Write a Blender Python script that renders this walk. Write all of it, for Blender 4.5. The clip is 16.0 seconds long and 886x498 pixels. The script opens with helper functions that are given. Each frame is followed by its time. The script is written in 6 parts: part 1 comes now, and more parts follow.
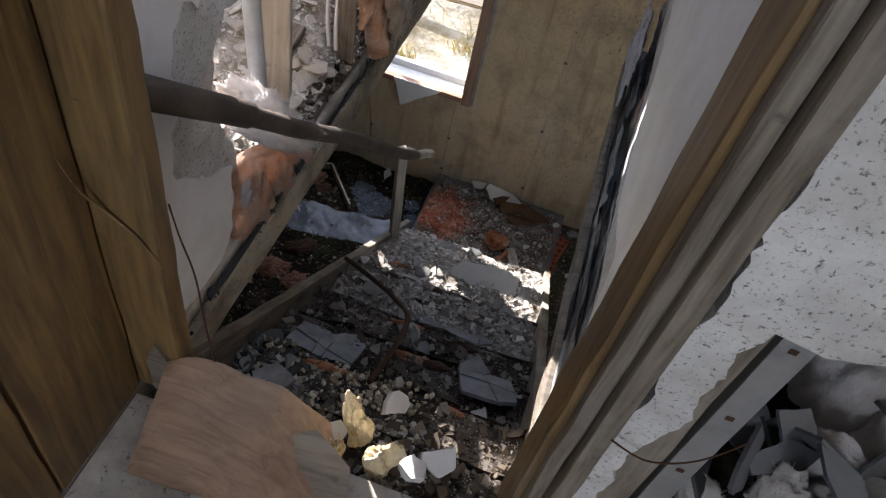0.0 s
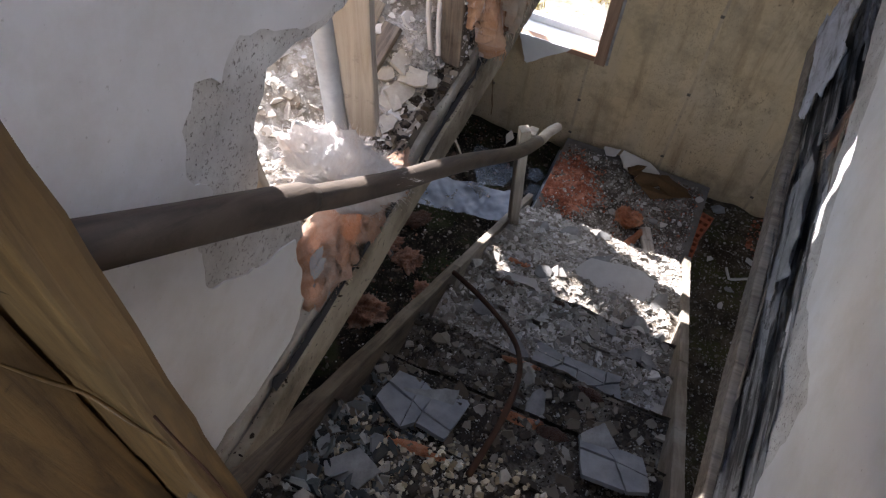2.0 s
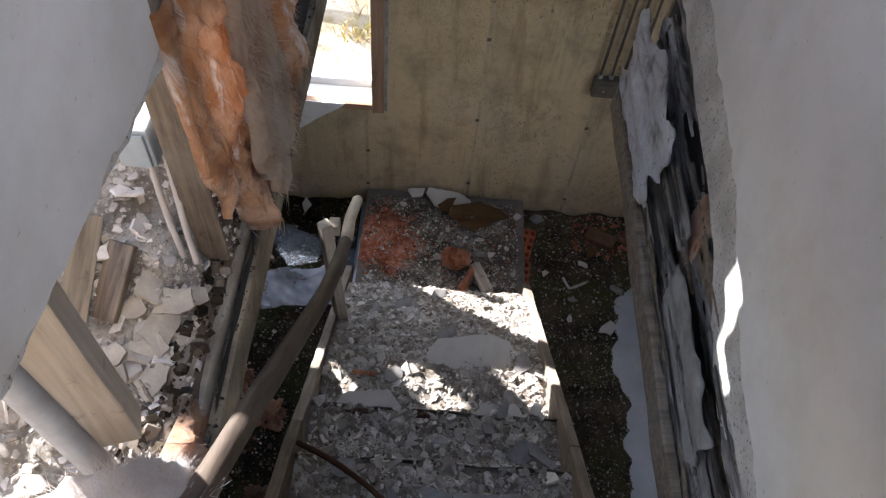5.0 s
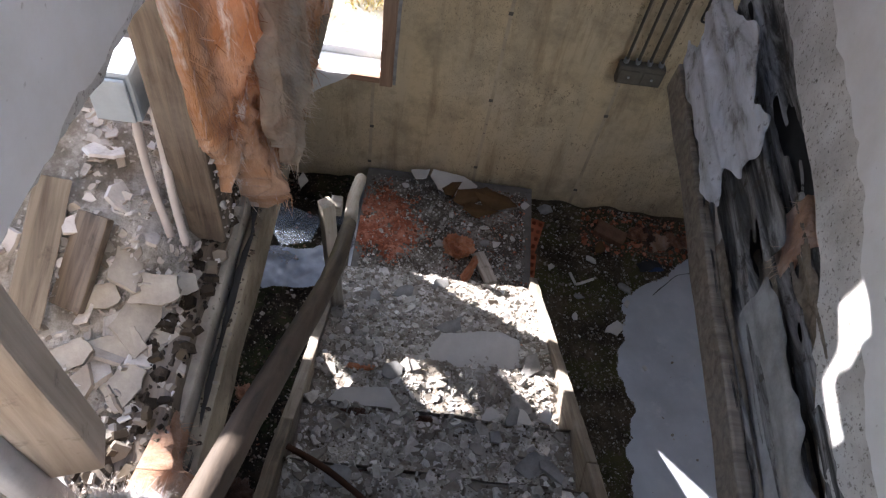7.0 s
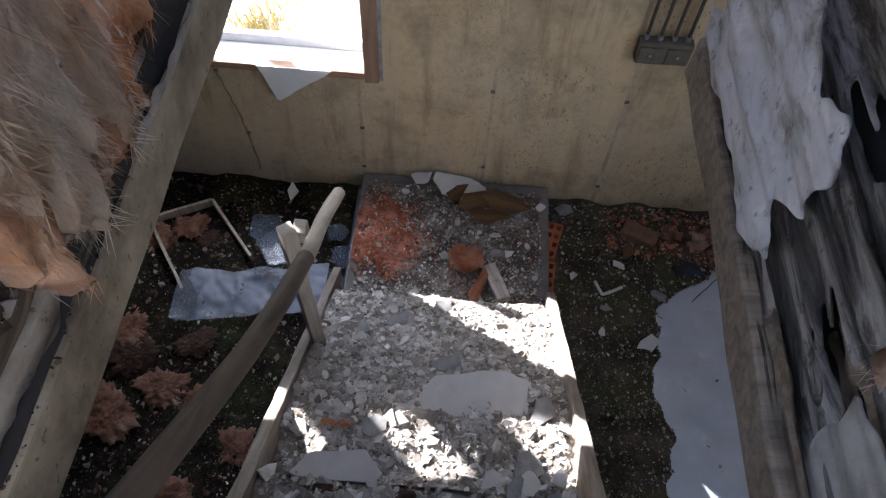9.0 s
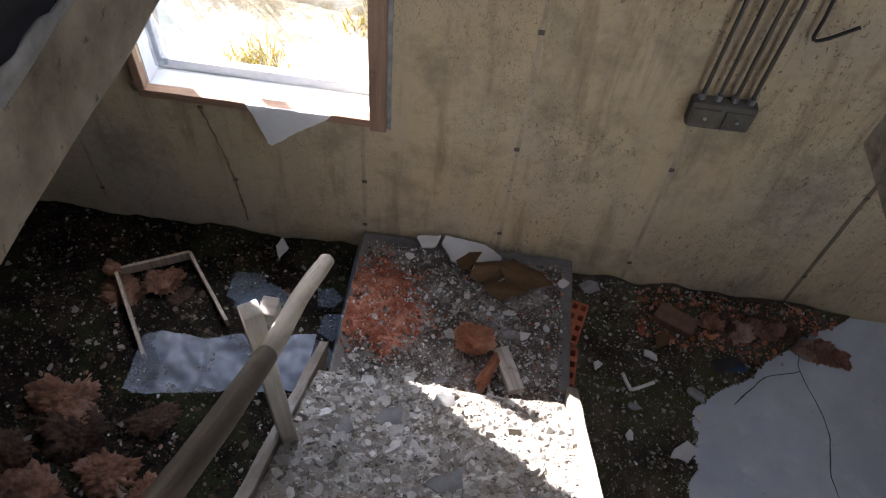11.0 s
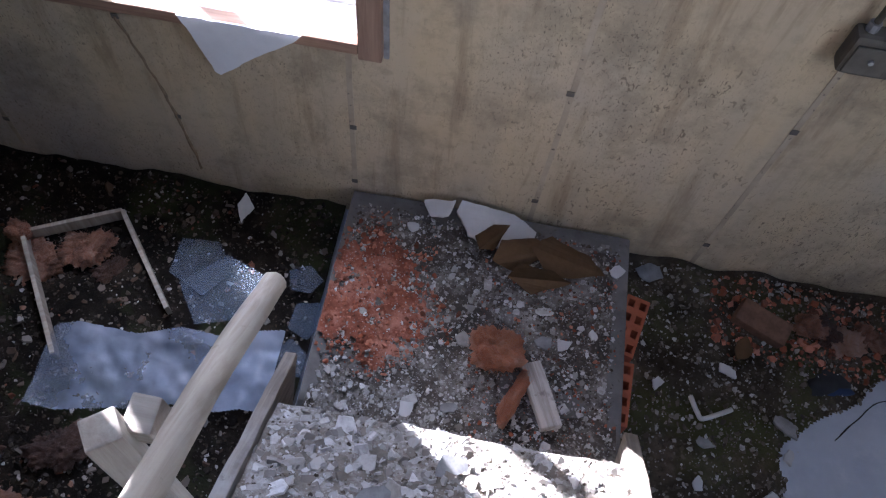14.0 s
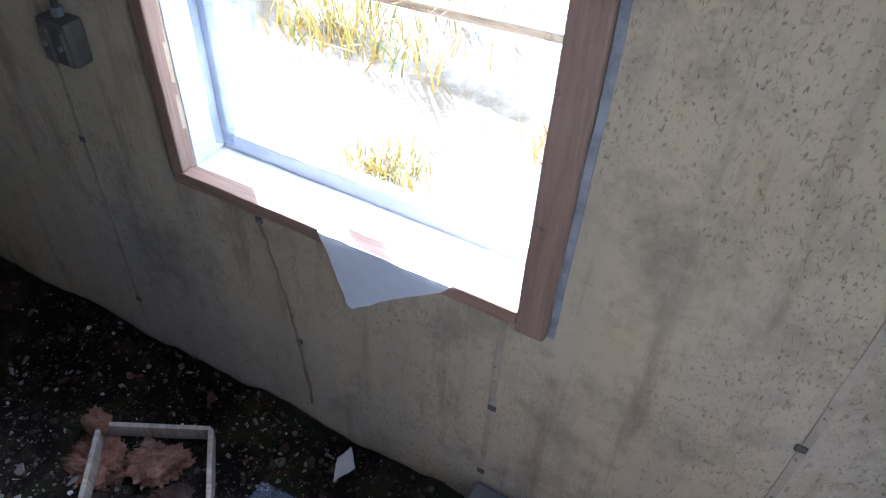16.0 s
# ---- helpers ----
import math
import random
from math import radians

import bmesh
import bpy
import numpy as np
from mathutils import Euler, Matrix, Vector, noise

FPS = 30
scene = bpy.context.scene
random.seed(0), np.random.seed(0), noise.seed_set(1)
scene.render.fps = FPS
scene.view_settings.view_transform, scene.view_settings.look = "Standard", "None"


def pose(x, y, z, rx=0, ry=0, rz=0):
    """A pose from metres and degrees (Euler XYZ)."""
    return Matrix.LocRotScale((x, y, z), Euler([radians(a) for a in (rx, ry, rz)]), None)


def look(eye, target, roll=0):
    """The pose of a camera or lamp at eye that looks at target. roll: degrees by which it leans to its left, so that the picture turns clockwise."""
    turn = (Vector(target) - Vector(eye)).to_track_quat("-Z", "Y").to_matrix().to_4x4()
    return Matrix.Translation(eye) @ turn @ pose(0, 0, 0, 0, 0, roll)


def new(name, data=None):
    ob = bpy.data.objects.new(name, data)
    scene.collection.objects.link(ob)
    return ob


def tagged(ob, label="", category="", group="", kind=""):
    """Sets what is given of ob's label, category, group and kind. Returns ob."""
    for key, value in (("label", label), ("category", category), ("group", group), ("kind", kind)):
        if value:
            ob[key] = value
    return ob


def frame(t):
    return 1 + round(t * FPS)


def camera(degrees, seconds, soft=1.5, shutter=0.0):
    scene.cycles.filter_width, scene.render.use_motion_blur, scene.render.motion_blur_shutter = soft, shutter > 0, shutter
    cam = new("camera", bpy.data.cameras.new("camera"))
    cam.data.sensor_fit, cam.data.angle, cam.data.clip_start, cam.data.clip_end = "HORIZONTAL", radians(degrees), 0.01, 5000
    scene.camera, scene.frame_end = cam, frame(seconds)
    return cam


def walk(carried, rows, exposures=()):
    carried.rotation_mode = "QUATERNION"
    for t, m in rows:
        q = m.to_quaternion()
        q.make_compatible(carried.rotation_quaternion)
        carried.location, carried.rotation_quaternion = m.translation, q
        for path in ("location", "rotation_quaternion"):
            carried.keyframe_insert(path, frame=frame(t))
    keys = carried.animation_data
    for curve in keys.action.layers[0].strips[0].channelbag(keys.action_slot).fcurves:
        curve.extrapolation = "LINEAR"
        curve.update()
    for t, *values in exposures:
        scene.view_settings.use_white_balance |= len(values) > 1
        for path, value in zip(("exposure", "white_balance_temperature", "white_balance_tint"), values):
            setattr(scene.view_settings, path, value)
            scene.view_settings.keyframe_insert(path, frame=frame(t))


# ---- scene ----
EXPOSURES = [(0.0, 2.15, 6150, 14), (0.7, 2.2, 6200, 15), (1.5, 2.42, 6050, 16), (2.5, 2.56, 6000, 16), (4.5, 2.47, 6150, 14), (7.0, 2.6, 6050, 16), (8.6, 2.95, 5850, 16), (11.0, 2.95, 6050, 16), (12.0, 2.9, 6050, 16), (13.0, 2.9, 5450, 19), (13.5, 3.1, 5350, 21), (14.0, 3.25, 5300, 22), (14.5, 3.48, 5250, 22), (15.0, 3.8, 5300, 15), (15.5, 4.15, 4950, 15), (16.0, 3.42, 4850, 16)]
cam = camera(61.8, 16.0, soft=1.25)
PATH = [
    (0, (0.6, 0.272, 3.803), (0.441, 1.585, 2.303), 14.0),
    (0.5, (0.563, 0.404, 3.789), (0.39, 1.65, 2.234), 8.9),
    (1, (0.521, 0.597, 3.739), (0.105, 1.717, 2.135), 2.6),
    (1.5, (0.503, 0.688, 3.724), (0.04, 1.735, 2.085), 2.6),
    (2, (0.476, 0.737, 3.701), (0.074, 1.781, 2.044), 4.2),
    (2.5, (0.423, 0.818, 3.67), (0.245, 1.805, 1.94), 9.5),
    (3, (0.396, 0.872, 3.664), (0.339, 1.878, 1.936), 10.9),
    (3.5, (0.359, 0.955, 3.659), (0.262, 2.031, 1.976), 5.6),
    (4, (0.332, 1.067, 3.646), (0.278, 2.231, 2.02), 3.3),
    (4.5, (0.332, 1.163, 3.629), (0.278, 2.306, 1.988), 4.2),
    (4.7, (0.349, 1.204, 3.625), (0.373, 2.363, 1.995), 5.0),
    (6.8, (0.276, 1.371, 3.47), (0.379, 2.442, 1.784), 10.5),
    (7, (0.271, 1.39, 3.435), (0.365, 2.511, 1.781), 11.4),
    (7.5, (0.324, 1.51, 3.336), (0.327, 2.653, 1.695), 9.8),
    (8, (0.384, 1.585, 3.29), (0.342, 2.633, 1.587), 8.6),
    (8.5, (0.426, 1.655, 3.239), (0.373, 2.669, 1.516), 3.8),
    (8.7, (0.435, 1.691, 3.206), (0.429, 2.752, 1.51), 4.2),
    (10.8, (0.424, 2.003, 2.872), (0.358, 3.138, 1.226), 5.9),
    (11, (0.418, 2.067, 2.835), (0.374, 3.261, 1.231), 6.3),
    (11.5, (0.387, 2.216, 2.757), (0.417, 3.423, 1.162), 7.0),
    (12, (0.41, 2.316, 2.668), (0.385, 3.517, 1.069), 3.1),
    (12.5, (0.436, 2.446, 2.562), (0.267, 3.593, 0.932), 3.4),
    (13, (0.436, 2.514, 2.491), (0.253, 3.739, 0.921), 2.8),
    (13.5, (0.368, 2.638, 2.372), (0.236, 3.771, 0.729), 6.0),
    (14, (0.359, 2.707, 2.321), (0.325, 3.679, 0.573), 8.4),
    (14.5, (0.384, 2.811, 2.181), (0.323, 3.702, 0.391), 8.8),
    (15, (0.413, 2.886, 2.122), (0.242, 3.838, 0.371), 11.7),
    (15.5, (0.415, 3.016, 2.025), (-0.018, 4.226, 0.493), 3.7),
    (16, (0.315, 3.07, 2.01), (-0.323, 4.376, 0.637), 3.4),
]
walk(cam, [(t, look(eye, target, roll)) for t, eye, target, roll in PATH], EXPOSURES)

import collections
from mathutils import geometry

# ---- light ----
SUN_DIR = Vector((0.752, -0.659, -0.45)).normalized()      # the way the sunlight travels
world = bpy.data.worlds.new("sky")
scene.world = world
world.use_nodes = True
_wn = world.node_tree.nodes
_sky = _wn.new("ShaderNodeTexSky")
_sky.sky_type = "NISHITA"
_sky.sun_disc = False
_sky.sun_elevation = math.asin(-SUN_DIR.z)
_sky.sun_rotation = math.atan2(-SUN_DIR.x, -SUN_DIR.y)
world.node_tree.links.new(_sky.outputs[0], _wn["Background"].inputs[0])
_wn["Background"].inputs[1].default_value = 0.075
_sun = bpy.data.lights.new("sun", "SUN")
_sun.energy, _sun.angle, _sun.color = 5.0, radians(0.5), (1.0, 0.94, 0.86)
sun = new("sun", _sun)
sun.matrix_world = look((0, 0, 0), SUN_DIR)


def window_light(x, y, z, width, height, target, power):
    """An area lamp in an opening, for the sky's light."""
    data = bpy.data.lights.new("window_light", "AREA")
    data.shape, data.size, data.size_y, data.energy, data.color = "RECTANGLE", width, height, power, (0.93, 0.96, 1.0)
    ob = new("window_light", data)
    ob.matrix_world = look((x, y, z), target)
    return ob


window_light(-0.38, 4.50, 2.45, 0.9, 0.6, (-0.1, 3.0, 0.6), 4.4)      # the basement window
window_light(2.98, 1.6, 1.65, 1.5, 0.9, (0.9, 4.0, 0.5), 0.6)      # added fill for the basement, in an unseen opening to the east
window_light(0.75, -1.95, 3.9, 1.1, 1.3, (0.5, 2.0, 2.9), 6.2)        # added fill from behind, in an unseen window of the room upstairs
window_light(2.98, 1.7, 3.85, 0.9, 1.0, (1.3, 1.2, 2.5), 3.0)         # added fill for the side room upstairs, in an unseen opening

# ---- materials ----


class Nodes:
    """A short hand for building a node material."""

    def __init__(self, name, rough=0.85, metal=0.0):
        self.mat = bpy.data.materials.new(name)
        self.mat.use_nodes = True
        self.tree = self.mat.node_tree
        self.bsdf = self.tree.nodes["Principled BSDF"]
        self.bsdf.inputs["Roughness"].default_value = rough
        self.bsdf.inputs["Metallic"].default_value = metal
        if rough > 0.8:
            self.bsdf.inputs["Specular IOR Level"].default_value = 0.15
        self.coord = self.tree.nodes.new("ShaderNodeTexCoord").outputs["Object"]
        self.height = None

    def link(self, a, b):
        self.tree.links.new(a, b)

    def node(self, kind, **values):
        n = self.tree.nodes.new(kind)
        for k, v in values.items():
            n.inputs[k.replace("_", " ")].default_value = v
        return n

    def stretched(self, sx, sy, sz):
        m = self.node("ShaderNodeMapping")
        m.inputs["Scale"].default_value = (sx, sy, sz)
        self.link(self.coord, m.inputs["Vector"])
        return m.outputs[0]

    def noise(self, scale, detail=6.0, rough=0.6, vector=None, distortion=0.0):
        n = self.node("ShaderNodeTexNoise", Scale=scale, Detail=detail, Roughness=rough, Distortion=distortion)
        self.link(vector or self.coord, n.inputs["Vector"])
        return n.outputs["Fac"]

    def cells(self, scale, vector=None):
        n = self.node("ShaderNodeTexVoronoi", Scale=scale)
        self.link(vector or self.coord, n.inputs["Vector"])
        return n.outputs["Distance"]

    def ramp(self, fac, *stops):
        n = self.node("ShaderNodeValToRGB")
        while len(n.color_ramp.elements) < len(stops):
            n.color_ramp.elements.new(0.5)
        for e, (at, c) in zip(n.color_ramp.elements, stops):
            e.position = at
            e.color = (*c, 1) if isinstance(c, tuple) else (c, c, c, 1)
        self.link(fac, n.inputs["Fac"])
        return n.outputs["Color"]

    def mix(self, fac, a, b, mode="MIX"):
        n = self.tree.nodes.new("ShaderNodeMix")
        n.data_type, n.blend_type = "RGBA", mode
        for value, at in ((fac, 0), (a, 6), (b, 7)):
            if isinstance(value, (int, float)):
                n.inputs[at].default_value = value if at == 0 else (value, value, value, 1)
            elif isinstance(value, tuple):
                n.inputs[at].default_value = (*value, 1)
            else:
                self.link(value, n.inputs[at])
        return n.outputs[2]

    def math(self, op, a, b=0.0):
        n = self.tree.nodes.new("ShaderNodeMath")
        n.operation = op
        for i, v in enumerate((a, b)):
            if isinstance(v, (int, float)):
                n.inputs[i].default_value = v
            else:
                self.link(v, n.inputs[i])
        return n.outputs[0]

    def axis(self, name):
        n = self.node("ShaderNodeSeparateXYZ")
        self.link(self.coord, n.inputs[0])
        return n.outputs[name]

    def island(self):
        return self.node("ShaderNodeNewGeometry").outputs["Random Per Island"]

    def bump(self, height, strength=0.5, distance=0.01):
        n = self.node("ShaderNodeBump", Strength=strength, Distance=distance)
        self.link(height, n.inputs["Height"])
        if self.height is not None:
            self.link(self.height, n.inputs["Normal"])
        self.height = n.outputs[0]
        self.link(self.height, self.bsdf.inputs["Normal"])
        return self

    def done(self, color):
        if isinstance(color, tuple):
            self.bsdf.inputs["Base Color"].default_value = (*color, 1)
        else:
            self.link(color, self.bsdf.inputs["Base Color"])
        return self.mat


def white_paint():
    n = Nodes("white_wall_paint", 0.75)
    base = n.ramp(n.noise(1.6, 5), (0.3, (0.62, 0.61, 0.60)), (0.62, (0.76, 0.76, 0.77)))
    grime = n.ramp(n.noise(5.0, 9, 0.7), (0.44, 0.0), (0.72, 0.55))
    c = n.mix(grime, base, (0.50, 0.47, 0.42))
    specks = n.ramp(n.noise(90, 2), (0.70, 0.0), (0.78, 0.5))
    n.bump(n.noise(45, 5), 0.12, 0.004).bump(n.noise(4, 3), 0.12, 0.02)
    return n.done(n.mix(specks, c, (0.25, 0.22, 0.19)))


def rough_plaster():
    n = Nodes("rough_bare_plaster", 0.95)
    base = n.ramp(n.noise(9, 8), (0.3, (0.40, 0.385, 0.36)), (0.65, (0.66, 0.65, 0.63)))
    fine = n.ramp(n.noise(130, 4, 0.65), (0.57, 0.0), (0.66, 0.7))
    base = n.mix(fine, base, (0.16, 0.14, 0.12))
    holes = n.noise(150, 4, 0.6, None, 0.3)
    pits = n.ramp(holes, (0.615, 0.0), (0.68, 0.8))
    n.bump(n.noise(60, 6, 0.7), 0.6, 0.006).bump(pits, -0.6, 0.006)
    return n.done(n.mix(pits, base, (0.07, 0.055, 0.045)))


def formed_concrete():
    """Concrete cast against boards, with pits, stains and rusty runs."""
    n = Nodes("formed_concrete", 0.8)
    broad = n.noise(1.1, 5, 0.55)
    base = n.ramp(broad, (0.30, (0.45, 0.38, 0.305)), (0.48, (0.55, 0.44, 0.275)), (0.70, (0.49, 0.365, 0.20)))
    board = n.noise(2.2, 4, 0.6, n.stretched(4.0, 4.0, 0.25))
    base = n.mix(n.ramp(board, (0.40, 0.0), (0.70, 0.45)), base, (0.36, 0.305, 0.225))
    runs = n.noise(1.6, 6, 0.7, n.stretched(7.0, 7.0, 0.8), 0.3)
    base = n.mix(n.ramp(runs, (0.54, 0.0), (0.68, 0.6)), base, (0.24, 0.165, 0.09))
    pits = n.noise(105, 4, 0.6, n.stretched(1.5, 1.5, 0.75), 0.5)
    field = n.ramp(n.noise(1.5, 4), (0.42, 0.0), (0.58, 1.0))
    pit = n.math("MULTIPLY", n.ramp(pits, (0.575, 0.0), (0.65, 0.75)), field)
    base = n.mix(pit, base, (0.13, 0.10, 0.065))
    gouge = n.noise(44, 3, 0.55, n.stretched(1.7, 1.7, 0.9), 1.2)
    where = n.math("MULTIPLY", n.ramp(n.noise(1.2, 4, 0.6), (0.42, 0.0), (0.52, 1.0)), n.ramp(n.axis("X"), (0.2, 0.25), (0.75, 1.0)))
    deep = n.math("MULTIPLY", n.ramp(gouge, (0.605, 0.0), (0.655, 0.75)), where)
    base = n.mix(deep, base, (0.115, 0.085, 0.05))
    crust = n.ramp(n.noise(17, 7, 0.75), (0.50, 0.0), (0.66, 0.4))
    base = n.mix(crust, base, (0.30, 0.235, 0.15))
    mould = n.ramp(n.noise(3.4, 8, 0.72), (0.50, 0.0), (0.70, 0.62))
    base = n.mix(mould, base, (0.16, 0.13, 0.09))
    n.bump(board, 0.25, 0.006).bump(n.noise(70, 5, 0.7), 0.22, 0.004).bump(pit, -0.5, 0.004).bump(deep, -0.6, 0.006)
    return n.done(base)


def slab_concrete(name="slab_concrete", light=(0.46, 0.43, 0.38), dark=(0.22, 0.19, 0.16)):
    n = Nodes(name, 0.85)
    base = n.ramp(n.noise(5, 8, 0.65), (0.35, dark), (0.58, light))
    pits = n.ramp(n.noise(60, 3), (0.62, 0.0), (0.70, 0.8))
    n.bump(n.noise(30, 7, 0.7), 0.4, 0.006)
    return n.done(n.mix(pits, base, (0.09, 0.075, 0.06)))


def floor_concrete():
    n = Nodes("floor_concrete", 0.55)
    base = n.ramp(n.noise(3.2, 8, 0.65), (0.3, (0.42, 0.45, 0.50)), (0.65, (0.58, 0.61, 0.66)))
    dust = n.ramp(n.noise(11, 8, 0.7), (0.55, 0.0), (0.72, 0.75))
    n.bump(n.noise(40, 6), 0.2, 0.004)
    return n.done(n.mix(dust, base, (0.66, 0.67, 0.70)))


# The default tones are dirt darkened further for the shaded floor by the stair.
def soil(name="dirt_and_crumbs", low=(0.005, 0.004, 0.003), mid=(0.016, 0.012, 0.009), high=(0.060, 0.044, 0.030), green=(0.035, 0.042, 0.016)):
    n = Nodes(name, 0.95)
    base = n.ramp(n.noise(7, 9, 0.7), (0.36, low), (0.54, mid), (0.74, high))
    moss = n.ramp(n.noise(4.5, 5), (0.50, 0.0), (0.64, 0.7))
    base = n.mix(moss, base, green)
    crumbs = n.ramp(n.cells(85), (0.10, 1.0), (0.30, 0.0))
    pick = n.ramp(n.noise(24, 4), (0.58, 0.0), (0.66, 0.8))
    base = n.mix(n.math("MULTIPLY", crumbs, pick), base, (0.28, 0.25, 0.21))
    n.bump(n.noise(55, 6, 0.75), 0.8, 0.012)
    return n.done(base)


def dust(name="plaster_dust", dark=(0.25, 0.218, 0.18), light=(0.58, 0.555, 0.52)):
    n = Nodes(name, 0.97)
    base = n.ramp(n.noise(8, 9, 0.75), (0.36, tuple(0.6 * c for c in dark)), (0.48, dark), (0.64, light))
    crumbs = n.ramp(n.cells(120), (0.08, 1.0), (0.32, 0.0))
    pick = n.ramp(n.noise(30, 4), (0.47, 0.0), (0.56, 0.85))
    base = n.mix(n.math("MULTIPLY", crumbs, pick), base, (0.58, 0.56, 0.53))
    n.bump(n.noise(80, 6, 0.75), 0.8, 0.01)
    return n.done(base)


def chips(name, *stops):
    """Loose flakes that differ from piece to piece."""
    n = Nodes(name, 0.9)
    base = n.ramp(n.island(), *stops)
    dirt = n.ramp(n.noise(30, 6, 0.7), (0.46, 0.0), (0.74, 0.6))
    n.bump(n.noise(90, 4), 0.35, 0.004)
    return n.done(n.mix(dirt, base, (0.15, 0.125, 0.10)))


def wood(name, light, dark, grain=(1.0, 14.0, 14.0), rough=0.7, wear=0.5, worn=(0.42, 0.38, 0.33)):
    """Wood whose grain runs along the object's x."""
    n = Nodes(name, rough)
    v = n.stretched(*grain)
    lines = n.noise(4.0, 8, 0.65, v, 0.6)
    base = n.ramp(lines, (0.34, dark), (0.62, light))
    patch = n.ramp(n.noise(3.0, 7, 0.7), (0.50, 0.0), (0.74, wear))
    base = n.mix(patch, base, worn)
    spot = n.ramp(n.noise(16, 6, 0.7), (0.62, 0.0), (0.74, 0.7))
    n.bump(lines, 0.35, 0.004).bump(n.noise(50, 4), 0.15, 0.003)
    return n.done(n.mix(spot, base, tuple(0.35 * c for c in dark)))


def see_through(n, base, share=0.3):
    """Lets a share of the light pass through loose fibres."""
    glow = n.node("ShaderNodeBsdfTranslucent")
    blend = n.node("ShaderNodeMixShader", Fac=share)
    n.link(base, glow.inputs["Color"])
    n.link(n.bsdf.outputs[0], blend.inputs[1])
    n.link(glow.outputs[0], blend.inputs[2])
    n.link(blend.outputs[0], n.tree.nodes["Material Output"].inputs["Surface"])
    return n.done(base)


def fluff(name, *stops, share=0.3):
    """Mineral wool: dull, fibrous, letting a little light through."""
    n = Nodes(name, 1.0)
    base = n.ramp(n.noise(9, 8, 0.65, None, 0.8), *stops)
    fibre = n.noise(60, 5, 0.8, n.stretched(1.0, 3.0, 0.5), 1.5)
    base = n.mix(n.ramp(fibre, (0.40, 0.0), (0.78, 0.25)), base, (0.24, 0.16, 0.12))
    n.bsdf.inputs["Sheen Weight"].default_value = 0.25
    n.bsdf.inputs["Subsurface Weight"].default_value = 0.0
    n.bump(fibre, 0.8, 0.010).bump(n.noise(25, 6, 0.75), 0.9, 0.02)
    return see_through(n, base, share)


def plain(name, color, rough=0.6, metal=0.0, vary=0.35, bump=0.2, scale=18):
    n = Nodes(name, rough, metal)
    mark = n.ramp(n.noise(scale, 7, 0.7), (0.38, 0.0), (0.72, vary))
    n.bump(n.noise(scale * 3, 4), bump, 0.004)
    return n.done(n.mix(mark, color, tuple(0.4 * c for c in color)))


def glass(name, tint=(0.93, 0.98, 0.97), rough=0.02, clear=0.12):
    n = Nodes(name, rough)
    n.bsdf.inputs["Alpha"].default_value = clear
    return n.done(tint)


